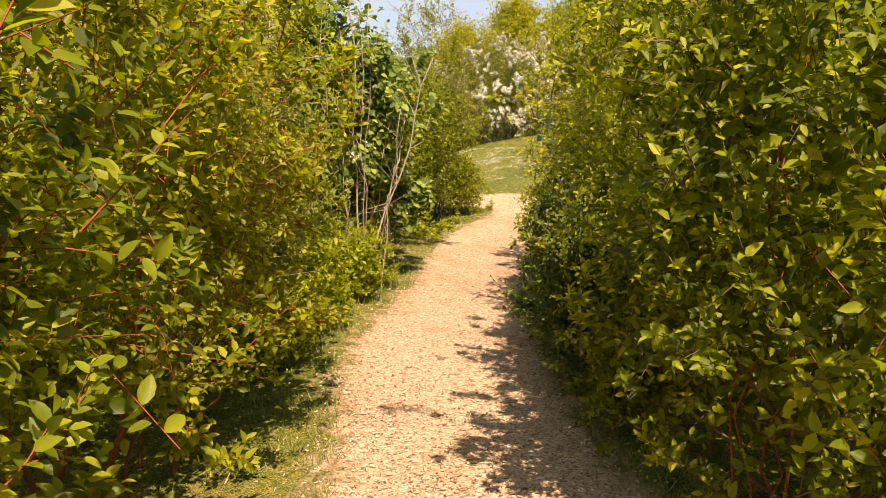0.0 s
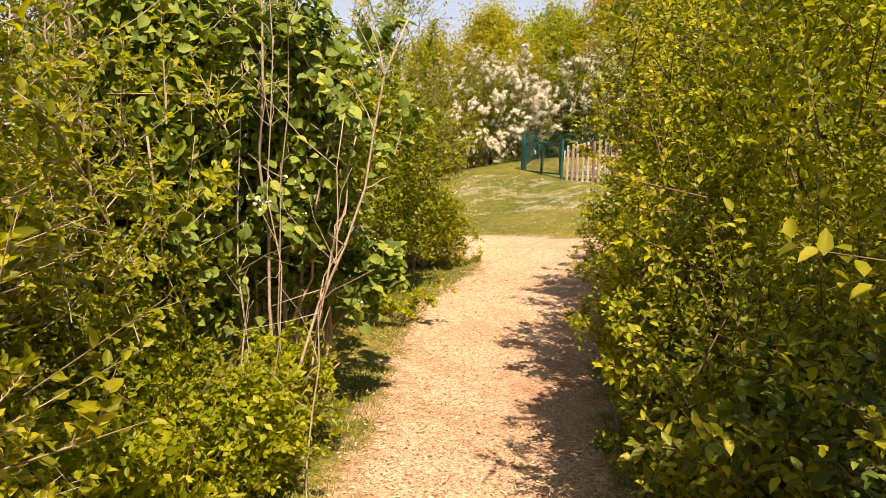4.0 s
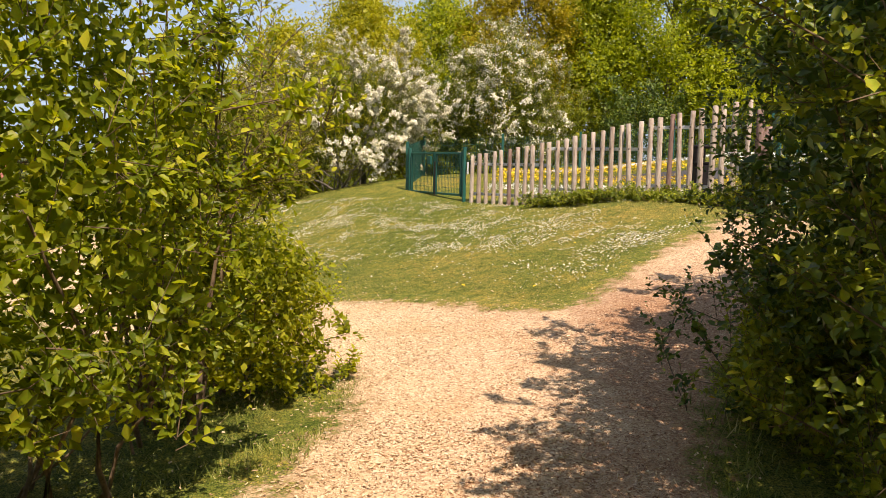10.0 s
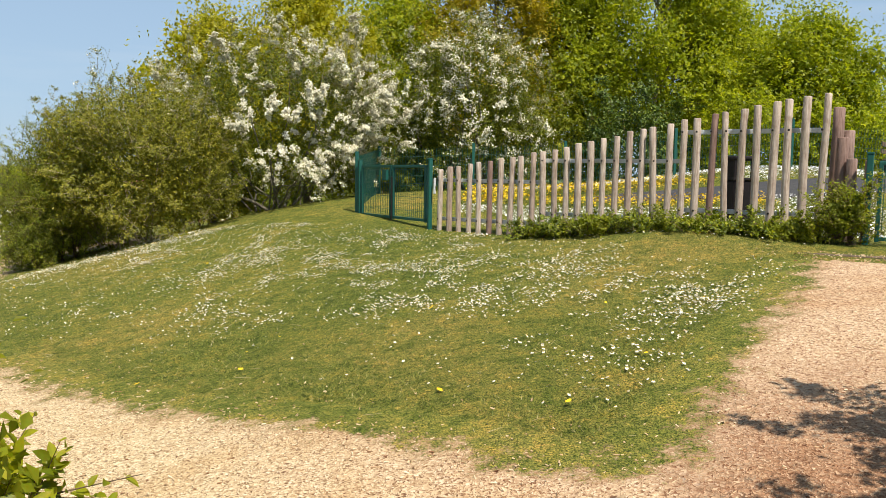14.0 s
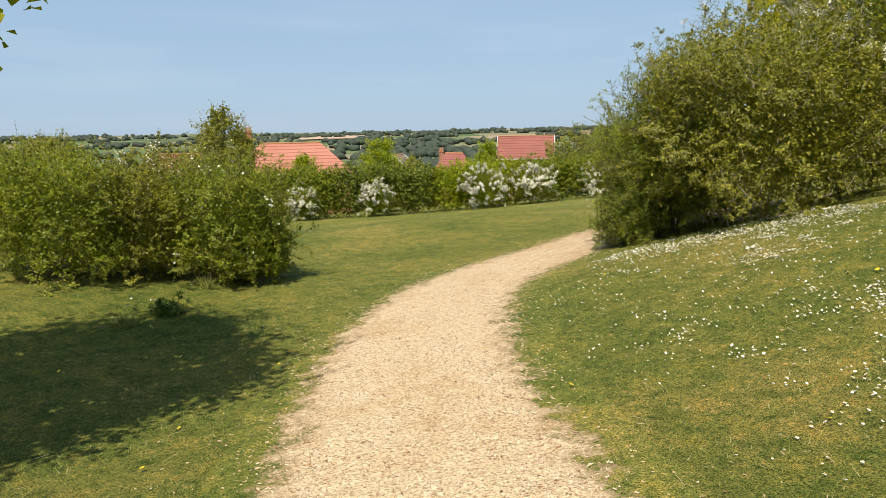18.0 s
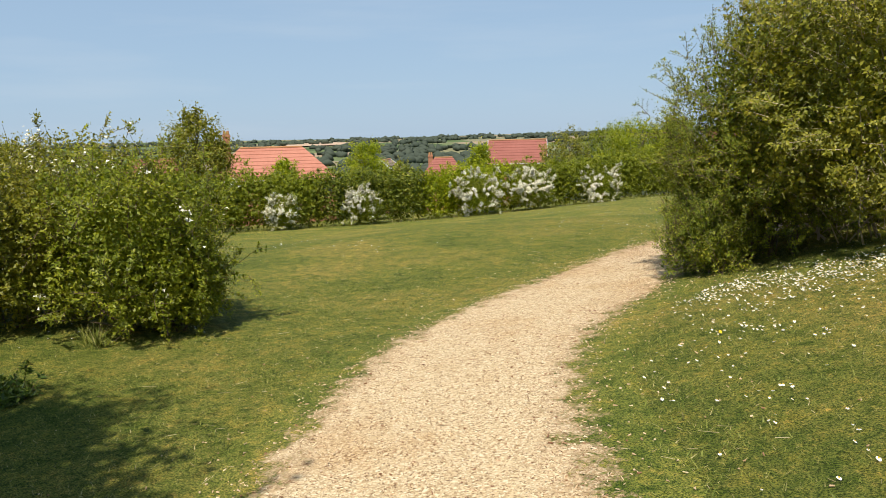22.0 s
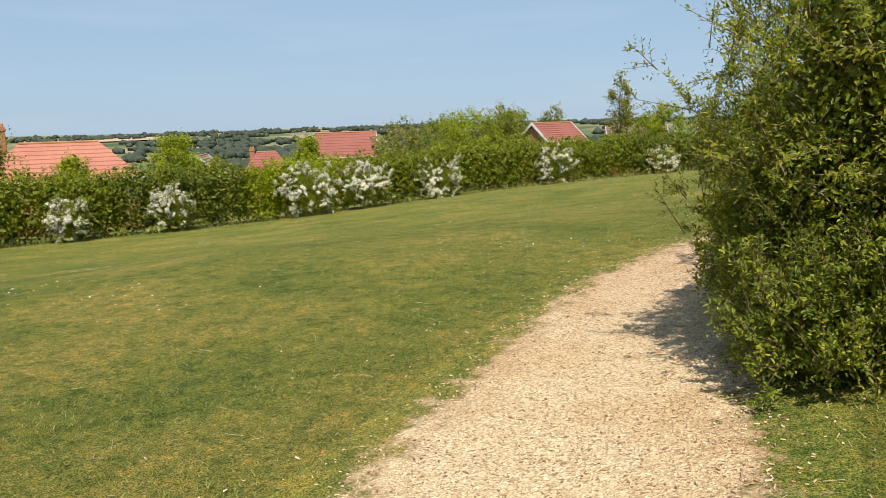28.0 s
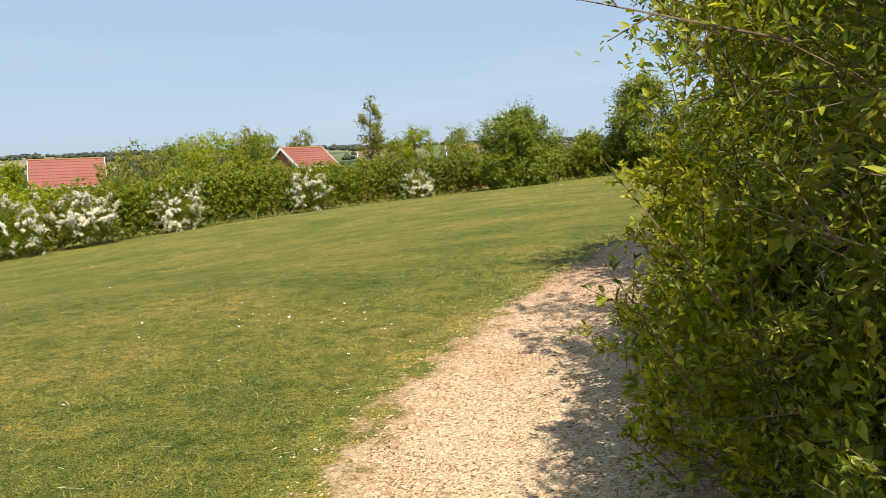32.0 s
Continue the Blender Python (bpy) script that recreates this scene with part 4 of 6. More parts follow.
cand = np.column_stack([rng.uniform(-19, -5, 220000), rng.uniform(24.5, 36, 220000)])
cl = np.array([0.75 * noise.noise((x * 0.8, y * 0.8, 2)) + 0.6 * noise.noise((x * 2.4, y * 2.4, 7)) + 0.35 * noise.noise((x * 7, y * 7, 3)) for x, y in cand])
fence_side = (cand[:, 1] - 31.9) + (cand[:, 0] + 9.67) * 0.5728 < -0.1
rise_in = np.clip((off_path(cand[:, 0], cand[:, 1]) - 0.3) / 2.6, 0, 1) ** 1.4
mound = (cand[:, 0] > -16.8 + (cand[:, 1] - 32) * 0.3) & (cand[:, 1] > 25 - 0.75 * np.clip(cand[:, 0] + 10, -9, 0) * 0.9)
prob = np.clip((cl - 0.06) * 3.0, 0.05, 0.9) * rise_in * (0.3 + 0.7 * np.clip((cand[:, 1] - 25) / 3.5, 0, 1))
ridge = np.exp(-((cand[:, 1] - 33.3 - 0.35 * (cand[:, 0] + 15)) / 0.45) ** 2) * (cand[:, 0] < -11.5) * (cand[:, 0] > -16.5)
prob = np.maximum(prob * np.clip((cand[:, 1] - 25.6) / 3 + (cand[:, 0] + 9.5) * 0.12, 0.25, 1), 0.55 * ridge)
for dx, dy, rx, ry, most in ((-7.4, 27.4, 1.3, 0.9, 0.9), (-7.6, 26.0, 0.7, 0.5, 0.5), (-8.6, 29.1, 1.0, 0.6, 0.5), (-10.4, 31.5, 1.7, 0.35, 0.8), (-12.6, 30.2, 0.9, 0.6, 0.6)):
    drift = np.exp(-((cand[:, 0] - dx) / rx) ** 2 - ((cand[:, 1] - dy) / ry) ** 2)
    prob = np.maximum(prob, most * drift * np.clip(cl * 2.5 + 0.55, 0, 1) * np.clip((off_path(cand[:, 0], cand[:, 1]) - 0.15) / 0.4, 0, 1))
xy = cand[mound & fence_side & (rng.random(len(cand)) < prob * 0.9)]
tagged(part("daisies", flowers_on("daisies", xy, 0.0088, 0.02, M_petal, seed=1), M_petal), "white daisies scattered in drifts over the mound", "daisies", kind="stuff")
tagged(part("daisy_centres", flowers_on("daisy_centres", xy, 0.0035, 0.026, M_yolk, seed=1), M_yolk), "yellow middles of the daisies on the mound", "daisies", kind="stuff")
cand = np.column_stack([rng.uniform(-52, -19, 110000), rng.uniform(27, 80, 110000)])
cl = np.array([noise.noise((x * 0.3, y * 0.3, 12)) + 0.5 * noise.noise((x * 1.1, y * 1.1, 3)) for x, y in cand])
xy = cand[(rng.random(len(cand)) < np.clip(cl - 0.2, 0.004, 0.4) * 0.35) & (off_path(cand[:, 0], cand[:, 1]) > 0.6)]
tagged(part("field_daisies", flowers_on("field_daisies", xy, 0.0095, 0.025, M_petal, seed=2), M_petal), "sparse white daisies across the open grass", "daisies", kind="stuff")
xy = np.column_stack([rng.uniform(-18, -5, 70), rng.uniform(24, 32, 70)])
xy = xy[off_path(xy[:, 0], xy[:, 1]) > 0.3]
tagged(part("dandelions", flowers_on("dandelions", xy, 0.016, 0.03, M_yolk, seed=3), M_yolk), "a few yellow dandelions in the short grass", "dandelions", kind="stuff")
xy = np.vstack([np.array(c_) + rng.normal(0, 0.1, (5, 2)) for c_ in YELLOW])
tagged(part("cowslips", flowers_on("cowslips", xy, 0.019, 0.16, M_yolk, seed=6), M_yolk), "small yellow flowers under the shaded hedge", "flowers", kind="stuff")
tagged(part("cowslip_stalks", blades("cowslip_stalks", np.repeat(xy, 4, 0) + rng.normal(0, 0.012, (len(xy) * 4, 2)), 0.1 + 0.06 * rng.random(len(xy) * 4), 0.3, 31), M_blade), "green stalks and leaves of small yellow flowers", "flowers", kind="stuff")
WAYS = [[(-8.0, 35.0, 0.4), (-7.0, 34.85, 0.7), (-5.4, 34.63, 0.9), (-4.38, 34.55, 1.15), (-3.1, 34.75, 1.1), (-2.5, 34.85, 1.15), (0, 35.2, 1.2), (2.5, 35.6, 1.0)], [(-3.7, 31.5, 0.3), (-2.9, 32.0, 0.9), (-2.0, 32.7, 1.0), (-1.2, 33.8, 1.0)]]
xy = np.column_stack([rng.uniform(-9.5, 3, 64000), rng.uniform(29.4, 39, 64000)])
for rows in WAYS:
    for row in smooth_line(rows, 0.3):
        xy = xy[np.hypot(xy[:, 0] - row[0], xy[:, 1] - row[1]) > row[2] / 2 + 0.03]
beyond = (xy[:, 1] - 31.9) + (xy[:, 0] + 9.67) * 0.5728 > 0.4
band = (np.abs(xy[:, 1] - 34.7 + (xy[:, 0] + 5) * 0.2) < 1.5) & (xy[:, 0] < -4.6)
cl = np.array([noise.noise((x * 0.9, y * 0.9, 5)) for x, y in xy])
tagged(part("buttercups", flowers_on("buttercups", xy[beyond & band & (cl > -0.25)], 0.0155, 0.1, M_yolk, seed=4), M_yolk), "bright yellow buttercups in the play area grass", "buttercups", kind="stuff")
xy2 = xy[beyond & ~band & (cl > -0.2)]
tagged(part("play_area_daisies", flowers_on("play_area_daisies", xy2, 0.0125, 0.05, M_petal, seed=5), M_petal), "white daisies in the play area grass", "daisies", kind="stuff")

# ---- fence, gates and play area ----
FA, FB = np.array([-9.67, 31.9]), np.array([-5.48, 29.5])
fdir = (FB - FA) / np.linalg.norm(FB - FA)
fyaw = math.degrees(math.atan2(fdir[1], fdir[0]))


def round_post(r, h, seed):
    """An upright round timber with a sawn, slightly domed top."""
    bm = bmesh.new()
    rg = random.Random(seed)
    rings = []
    for zz, k in ((-0.25, 1.02), (0.0, 1.0), (h * 0.4, 0.99), (h * 0.8, 0.97), (h - 0.012, 0.96), (h, 0.82)):
        ox, oy = rg.gauss(0, 0.0025), rg.gauss(0, 0.0025)
        rings.append([bm.verts.new((ox + r * k * math.cos(j * math.tau / 10), oy + r * k * math.sin(j * math.tau / 10), zz)) for j in range(10)])
    for a_, b_ in zip(rings, rings[1:]):
        for j in range(10):
            bm.faces.new((a_[j], a_[(j + 1) % 10], b_[(j + 1) % 10], b_[j]))
    bm.faces.new(rings[-1])
    for f in bm.faces:
        f.smooth = len(f.verts) == 4
    return bm


def box(bm, sx, sy, sz, at=(0, 0, 0), bevel=0.0):
    g = bmesh.ops.create_cube(bm, size=1)["verts"]
    bmesh.ops.scale(bm, vec=(sx, sy, sz), verts=g)
    if bevel:
        es = list({e for v in g for e in v.link_edges})
        g = bmesh.ops.bevel(bm, geom=es, offset=bevel, segments=1, affect="EDGES")["verts"]
    bmesh.ops.translate(bm, vec=at, verts=g)
    return bm


def boxed(sx, sy, sz, at=(0, 0, 0), bevel=0.004):
    return box(bmesh.new(), sx, sy, sz, at, bevel)


fz = float(land(FA[0], FA[1]))
fence = thing("picket_fence", "weathered round-timber picket fence rising towards one end", "fence", at=(FA[0], FA[1], fz))
fence.rotation_euler = (0, 0, radians(fyaw))
pitch = float(np.linalg.norm(FB - FA)) / 30
rgp = random.Random(4)
for k in range(31):
    w_ = FA + fdir * pitch * k
    dz = float(land(w_[0], w_[1])) - fz
    h_ = 0.86 + 0.62 * (k / 30) + rgp.uniform(-0.012, 0.012) + 0.05 * max(0.0, (k - 23) / 7) - (dz - 0.12 * k / 30) * 0.6
    p_ = part("picket", round_post(0.04 + rgp.uniform(-0.004, 0.004), h_, k), M_post if rgp.random() < 0.9 else M_post_dark, fence)
    p_.location = (pitch * k, 0, dz)
    p_.rotation_euler = (rgp.gauss(0, 0.012), rgp.gauss(0, 0.012) + (-0.05 if k == 0 else 0), rgp.random() * 6)
    k0, k1, rz = (0, 10, 0.71) if k < 10 else (10, 21, 0.85) if k < 21 else (21, 30, 1.06)
    zm = float(land(*(FA + fdir * pitch * (k0 + k1) / 2))) - fz
    bo = part("bolt", box(bmesh.new(), 0.022, 0.014, 0.022, (0, 0, 0), 0.004), M_bolt, fence)
    bo.location = (pitch * k, -0.05, zm + rz)
    bo = part("bolt", boxed(0.022, 0.014, 0.022), M_bolt, fence)
    bo.location = (pitch * k, -0.05, zm + 0.17)
for k0, k1, rz in ((0, 10, 0.71), (10, 21, 0.85), (21, 30, 1.06)):
    for zz in (rz, 0.17):
        zm = float(land(*(FA + fdir * pitch * (k0 + k1) / 2))) - fz
        part("rail", boxed((k1 - k0) * pitch, 0.035, 0.05, ((k0 + k1) / 2 * pitch, 0.065, zm + zz)), M_rail, fence, "galvanised steel rail")
part("edge_strip", boxed(0.03, 0.02, 0.22, (-0.075, -0.02, 0.62)), M_white, fence, "white plastic end strip")
for j, (dx, dy, h_, r_) in enumerate(((0.1, 0.3, 1.39, 0.062), (0.2, 0.4, 1.16, 0.062), (0.18, 0.12, 1.07, 0.062), (0.28, 0.06, 0.86, 0.055), (0.44, 0.05, 0.86, 0.04))):
    w_ = FB + fdir * dx + np.array([-fdir[1], fdir[0]]) * dy
    po = tagged(part("timber_post", round_post(r_, h_, 60 + j), M_post_dark), "thick reddish timber post beside the picket fence", "post", "stepped timber posts")
    po.location = (w_[0], w_[1], float(land(w_[0], w_[1])))


def mesh_panel(wid, hgt, thick=0.004, step=0.055, every=0.2):
    """Welded wire: close uprights and a few double cross wires."""
    a_, b_ = [], []
    for x in np.arange(step / 2, wid, step):
        a_.append((x, 0, 0))
        b_.append((x, 0, hgt))
    for zz in np.arange(every / 2, hgt, every):
        a_.append((0, 0.006, zz))
        b_.append((wid, 0.006, zz))
    return sticks("wire_mesh", np.array(a_), np.array(b_), np.full(len(a_), thick), np.full(len(a_), thick))


def gate(at, to, hgt, leaves_n, label, latch=True, lift=0.06):
    a_, b_ = np.array(at), np.array(to)
    wid = float(np.linalg.norm(b_ - a_))
    zz = min(float(land(*a_)), float(land(*b_))) + lift
    g = thing("metal_gate", label, "gate", at=(a_[0], a_[1], zz))
    g.rotation_euler = (0, 0, math.atan2(b_[1] - a_[1], b_[0] - a_[0]))
    for x in (0, wid):
        part("gate_post", boxed(0.06, 0.06, hgt + 0.3, (x, 0, hgt / 2 - 0.1), 0.008), M_green_steel, g)
        part("post_cap", boxed(0.068, 0.068, 0.02, (x, 0, hgt + 0.06), 0.004), M_green_steel, g)
    lw = (wid - 0.16 - 0.03 * (leaves_n - 1)) / leaves_n
    for k in range(leaves_n):
        x0 = 0.08 + k * (lw + 0.03)
        lf = part("gate_frame", boxed(0.04, 0.04, hgt - 0.06, (0.02, 0, hgt / 2), 0.004), M_green_steel, g)
        lf.location = (x0, 0, 0)
        for nm_, sx, sz, ax, az in (("stile", 0.04, hgt - 0.06, lw - 0.02, hgt / 2), ("top_bar", lw, 0.04, lw / 2, hgt - 0.04), ("bottom_bar", lw, 0.04, lw / 2, 0.06)):
            part(nm_, boxed(sx, 0.038, sz, (ax, 0, az), 0.004), M_green_steel, lf)
        me = part("wire_mesh", mesh_panel(lw - 0.06, hgt - 0.14), M_green_steel, lf)
        me.location = (0.03, 0, 0.08)
    if latch:
        part("latch_box", boxed(0.14, 0.05, 0.16, (wid * 0.42, -0.03, hgt * 0.8), 0.006), M_green_steel, g)
        part("drop_bolt", boxed(0.025, 0.025, hgt * 0.75, (wid * 0.5 + 0.03, -0.03, hgt * 0.4), 0.004), M_bolt, g)
    return g


gate((-11.13, 33.64), (-9.82, 32.0), 0.87, 2, "green steel double gate with wire mesh, closed")
gate((-5.1, 29.24), (-3.75, 28.5), 0.86, 1, "green steel mesh gate with a notice tied to it", False, 0.035)
sg = thing("notice", "white paper notice tied to the green mesh gate", "sign", at=(-4.74, 29.0, float(land(-4.7, 29.0)) + 0.72))
sg.rotation_euler = (0, 0, math.atan2(-0.7, 1.27))
part("board", boxed(0.185, 0.008, 0.27, (0.1, -0.035, 0), 0.002), M_white, sg)
part("second_sheet", boxed(0.07, 0.006, 0.19, (0.225, -0.03, -0.05), 0.002), M_white, sg)
part("blue_block", boxed(0.05, 0.003, 0.04, (0.232, -0.036, -0.115), 0.0), M_blue_ink, sg)
for j, (txt, zz) in enumerate((("PLAY PARK", 0.06), ("CLOSED", 0.022))):
    cu = bpy.data.curves.new("words", "FONT")
    cu.body, cu.size, cu.extrude = txt, 0.027, 0.0008
    tmp = new("words", cu)
    bpy.context.view_layer.update()
    me = bpy.data.meshes.new_from_object(tmp)
    bpy.data.objects.remove(tmp)
    w_ = part("words", me, M_red_ink, sg)
    w_.location, w_.rotation_euler = (0.015, -0.0415, zz), (radians(90), 0, 0)
for j in range(5):
    part("line_of_print", boxed(0.13 - 0.03 * (j == 4), 0.002, 0.004, (0.09, -0.0405, -0.035 - 0.016 * j), 0), M_ink, sg)


def mesh_fence(pts, hgt, label):
    a_ = np.array(pts[0])
    f = thing("mesh_fence", label, "fence", "green mesh fencing", (a_[0], a_[1], 0))
    for p0, p1 in zip(pts, pts[1:]):
        p0, p1 = np.array(p0), np.array(p1)
        L = float(np.linalg.norm(p1 - p0))
        m = max(1, round(L / 2.4))
        for k in range(m):
            q0, q1 = p0 + (p1 - p0) * k / m, p0 + (p1 - p0) * (k + 1) / m
            z0, z1 = float(land(*q0)), float(land(*q1))
            po = part("post", boxed(0.06, 0.06, hgt + 0.3, (0, 0, hgt / 2 - 0.1), 0.006), M_green_steel, f)
            po.location = (*(q0 - a_), z0)
            pa = part("wire_mesh", mesh_panel(L / m, hgt - 0.08, 0.0035), M_green_steel, f)
            pa.location, pa.rotation_euler = (*(q0 - a_), z0 + 0.05), (0, -math.atan2(z1 - z0, L / m), math.atan2(*(q1 - q0)[::-1]))
    return f


mesh_fence([(-11.2, 33.75), (-11.4, 37.2), (-7.5, 37.9), (-3, 37.4), (1.5, 36.4)], 0.95, "green welded mesh fence round the play area")
mesh_fence([(-3.7, 28.4), (-1.5, 27.2), (1.5, 26.0)], 0.95, "green welded mesh fence beside the gate")

# asphalt ways inside the play area
for rows in (WAYS[0], WAYS[1]):
    tagged(part("path", strip("path", smooth_line(rows, 0.3), 0.02 if len(rows) > 4 else 0.025, 9, False), M_asphalt), "dark asphalt path inside the play area", "path", kind="structure")
bn = thing("litter_bin", "square dark brown litter bin with open hooded sides", "bin", at=(-5.72, 31.55, float(land(-5.72, 31.55))))
bn.rotation_euler = (0, 0, radians(15))
part("body", boxed(0.28, 0.28, 0.6, (0, 0, 0.3), 0.02), M_bin, bn)
part("rim", boxed(0.31, 0.31, 0.035, (0, 0, 0.615), 0.008), M_bin, bn)
for x in (-0.125, 0.125):
    for y in (-0.125, 0.125):
        part("hood_post", boxed(0.04, 0.04, 0.24, (x, y, 0.745), 0.006), M_bin, bn)
part("hood_panel", boxed(0.13, 0.02, 0.23, (-0.06, -0.125, 0.745), 0.004), M_bin, bn)
part("hood_panel", boxed(0.02, 0.24, 0.23, (-0.125, 0, 0.745), 0.004), M_bin, bn)
part("hood", boxed(0.32, 0.32, 0.06, (0, 0, 0.885), 0.02), M_bin, bn)
bench = thing("bench", "dark wooden bench with slatted back in the play area", "bench", at=(-0.85, 37.6, float(land(-0.85, 37.6)) - 0.03))
bench.rotation_euler = (0, 0, radians(58))
for dy in (-0.12, 0, 0.12):
    part("seat_slat", boxed(1.2, 0.09, 0.03, (0, dy, 0.45)), M_board_edge, bench)
for zz in (0.62, 0.76):
    part("back_slat", boxed(1.2, 0.03, 0.09, (0, 0.2, zz)), M_board_edge, bench)
for x in (-0.5, 0.5):
    part("leg", boxed(0.06, 0.36, 0.45, (x, 0, 0.215)), M_bolt, bench)
boards = thing("board_fence", "short run of grey upright boards with a pale end post", "fence", at=(-0.35, 37.9, float(land(-0.35, 37.9))))
boards.rotation_euler = (0, 0, radians(-12))
for k in range(12):
    part("board", boxed(0.1, 0.02, 0.98 + 0.02 * (k % 3), (0.08 + k * 0.125, 0, 0.49), 0.004), M_post_dark if k % 4 == 1 else M_board_edge, boards)
for zz in (0.25, 0.8):
    part("rail", boxed(1.6, 0.04, 0.07, (0.8, 0.03, zz), 0.004), M_board_edge, boards)
part("end_post", boxed(0.05, 0.05, 1.06, (0, 0, 0.5), 0.006), M_rail, boards, "pale grey end post")
root_xy = np.array([(-9.12, 22.75), (-8.93, 23.06), (-8.72, 23.4), (-8.45, 23.83)])
root_pts = np.column_stack([root_xy, land(root_xy[:, 0], root_xy[:, 1]) + 0.02])
root_pts[1:3, 0] += np.array([0.03, -0.025])
tagged(part("buried_root", tubes("buried_root", [(root_pts, 0.006, 0.003)], 6), M_brown_twig), "thin bare root half buried in the wood chips", "root")
# sleeper edging where the right-hand path meets the gate, and a board along the hedge foot
kb = part("path_edging", boxed(1.7, 0.09, 0.1, (0, 0, -0.035), 0.01), M_board_edge)
kb.location, kb.rotation_euler = (-5.2, 28.35, float(land(-5.2, 28.35))), (0, 0, radians(-22))
tagged(kb, "weathered timber sleeper edging the path", "edging board")
for j, (x0, y0, x1, y1) in enumerate(((-6.98, 15.9, -7.2, 17.25), (-7.2, 17.27, -7.44, 18.8))):
    L = math.hypot(x1 - x0, y1 - y0)
    kb = part("path_edging", boxed(L, 0.022, 0.1, (0, 0, 0.0), 0.004), M_board_edge)
    kb.location, kb.rotation_euler = ((x0 + x1) / 2, (y0 + y1) / 2, float(land((x0 + x1) / 2, (y0 + y1) / 2))), (0, 0, math.atan2(y1 - y0, x1 - x0))
    tagged(kb, "thin timber board edging the woodchip path", "edging board")

# ---- hedge on the left of the path ----
HL = "hedgerow shrubs along the path"
shrub("dogwood_shrub", "large dogwood shrub with broad green leaves on red twigs", (-7.65, 9.3), (1.2, 1.3, 3.4), "dogwood", 2500, 1, 8, 0.06, 0.032, 0.3, bark=M_red_twig, low=0.13, twig_share=0.7, fine="near", inner=1.2, group=HL, gap=0.7, deep=0.62, single=90)
shrub("dogwood_shrub", "dogwood shrub with broad green leaves on red twigs", (-8.15, 11.3), (1.0, 1.1, 3.2), "mixed", 2500, 2, 8, 0.054, 0.029, 0.28, bark=M_red_twig, low=0.13, twig_share=0.7, inner=1.2, group=HL, gap=0.45, deep=0.7, single=90)
shrub("privet_shrub", "tangled hedgerow shrub with small yellow-green leaves", (-8.95, 12.9), (1.15, 1.2, 3.1), "mixed", 2300, 3, 8, 0.046, 0.026, 0.32, group=HL, gap=0.5, stems=20, twig_share=1.0, bark=M_tan_stem, inner=1.0, deep=0.6)
shrub("privet_shrub", "tangled hedgerow shrub with small yellow-green leaves", (-9.7, 14.3), (0.95, 1.0, 3.0), "mixed", 2100, 4, 8, 0.046, 0.026, 0.32, group=HL, gap=0.5, stems=22, bark=M_tan_stem, twig_share=1.0, inner=1.0, deep=0.6)
shrub("wayfaring_shrub", "wayfaring tree with large round wrinkled leaves", (-9.4, 16.65), (0.85, 0.85, 3.5), "wayfaring", 620, 5, 7, 0.086, 0.068, 0.3, bark=M_tan_stem, fine="broad", group=HL, stems=16, stem_r=0.016, gap=0.3, flowers=60, flower=0.02, single=70, shell=0.4, twig_share=1.0, inner=0.8, deep=0.62)
way2 = shrub("wayfaring_shrub", "clump of tall bare tan stems with a few round leaves", (-9.42, 15.6), (0.45, 0.55, 3.4), "wayfaring", 130, 12, 6, 0.085, 0.066, 0.3, fine="broad", bark=M_tan_stem, group=HL, stems=0, gap=0.3, shell=0.2, low=0.25, twig_share=1.0, single=20)
rgw = np.random.default_rng(5)
for k in range(42):
    fx, fy = rgw.normal(0, 0.27, 2) + np.array([0.05, -0.05])
    tall = rgw.uniform(1.7, 3.3)
    lean = rgw.normal(0, 0.26, 2) + np.array([-0.1, 0])
    st = bent(rgw, (fx, fy, -0.02), (fx + lean[0], fy + lean[1], tall), 0.032, 9)
    r_ = rgw.uniform(0.0045, 0.0115)
    some = [(st, r_, r_ * 0.5)]
    for _ in range(7):
        i = rgw.integers(2, 8)
        some.append((bent(rgw, st[i], st[i] + rgw.normal(0, 0.2, 3) + np.array([0, 0, 0.22]), 0.02, 4), r_ * 0.5, r_ * 0.15))
    part("stem", tubes("stem", some, 6), M_tan_stem if k % 5 else M_brown_twig, way2)
shrub("privet_shrub", "thin privet with lime leaves threading through bare stems", (-9.4, 15.3), (0.5, 0.55, 2.7), "lime", 420, 570, 8, 0.045, 0.026, 0.3, group=HL, stems=8, stem_r=0.007, inner=0, twig_share=1.0, bark=M_tan_stem, low=0.15, shell=0.3)
for k, (x, y, r, h) in enumerate(((-8.78, 15.3, 0.32, 0.75), (-8.98, 16.0, 0.3, 0.7), (-9.25, 15.0, 0.4, 1.25), (-8.7, 14.3, 0.42, 0.9), (-8.35, 13.2, 0.4, 0.8))):
    shrub("privet_shrub", "low bright yellow-green privet at the foot of the hedge", (x, y), (r, r, h), "lime", 330, 560 + k, 8, 0.042, 0.024, 0.22, group=HL, stems=5, stem_r=0.006, inner=0.8, twig_share=1.0, spray=7)
shrub("dogwood_shrub", "bushy dogwood with pale young leaves", (-10.35, 18.5), (1.15, 1.15, 3.0), "dogwood", 1900, 7, 8, 0.058, 0.03, 0.28, low=0.13, twig_share=0.9, inner=5, inner_most=9000, stems=16, group=HL, gap=0.6, deep=0.76, spray=12)
shrub("dogwood_shrub", "bushy dogwood with pale young leaves and drooping low sprays", (-10.5, 20.6), (1.15, 1.15, 3.1), "dogwood", 1900, 8, 8, 0.055, 0.03, 0.27, low=0.13, twig_share=0.9, inner=5, inner_most=9000, stems=16, group=HL, gap=0.6, deep=0.76, spray=12)
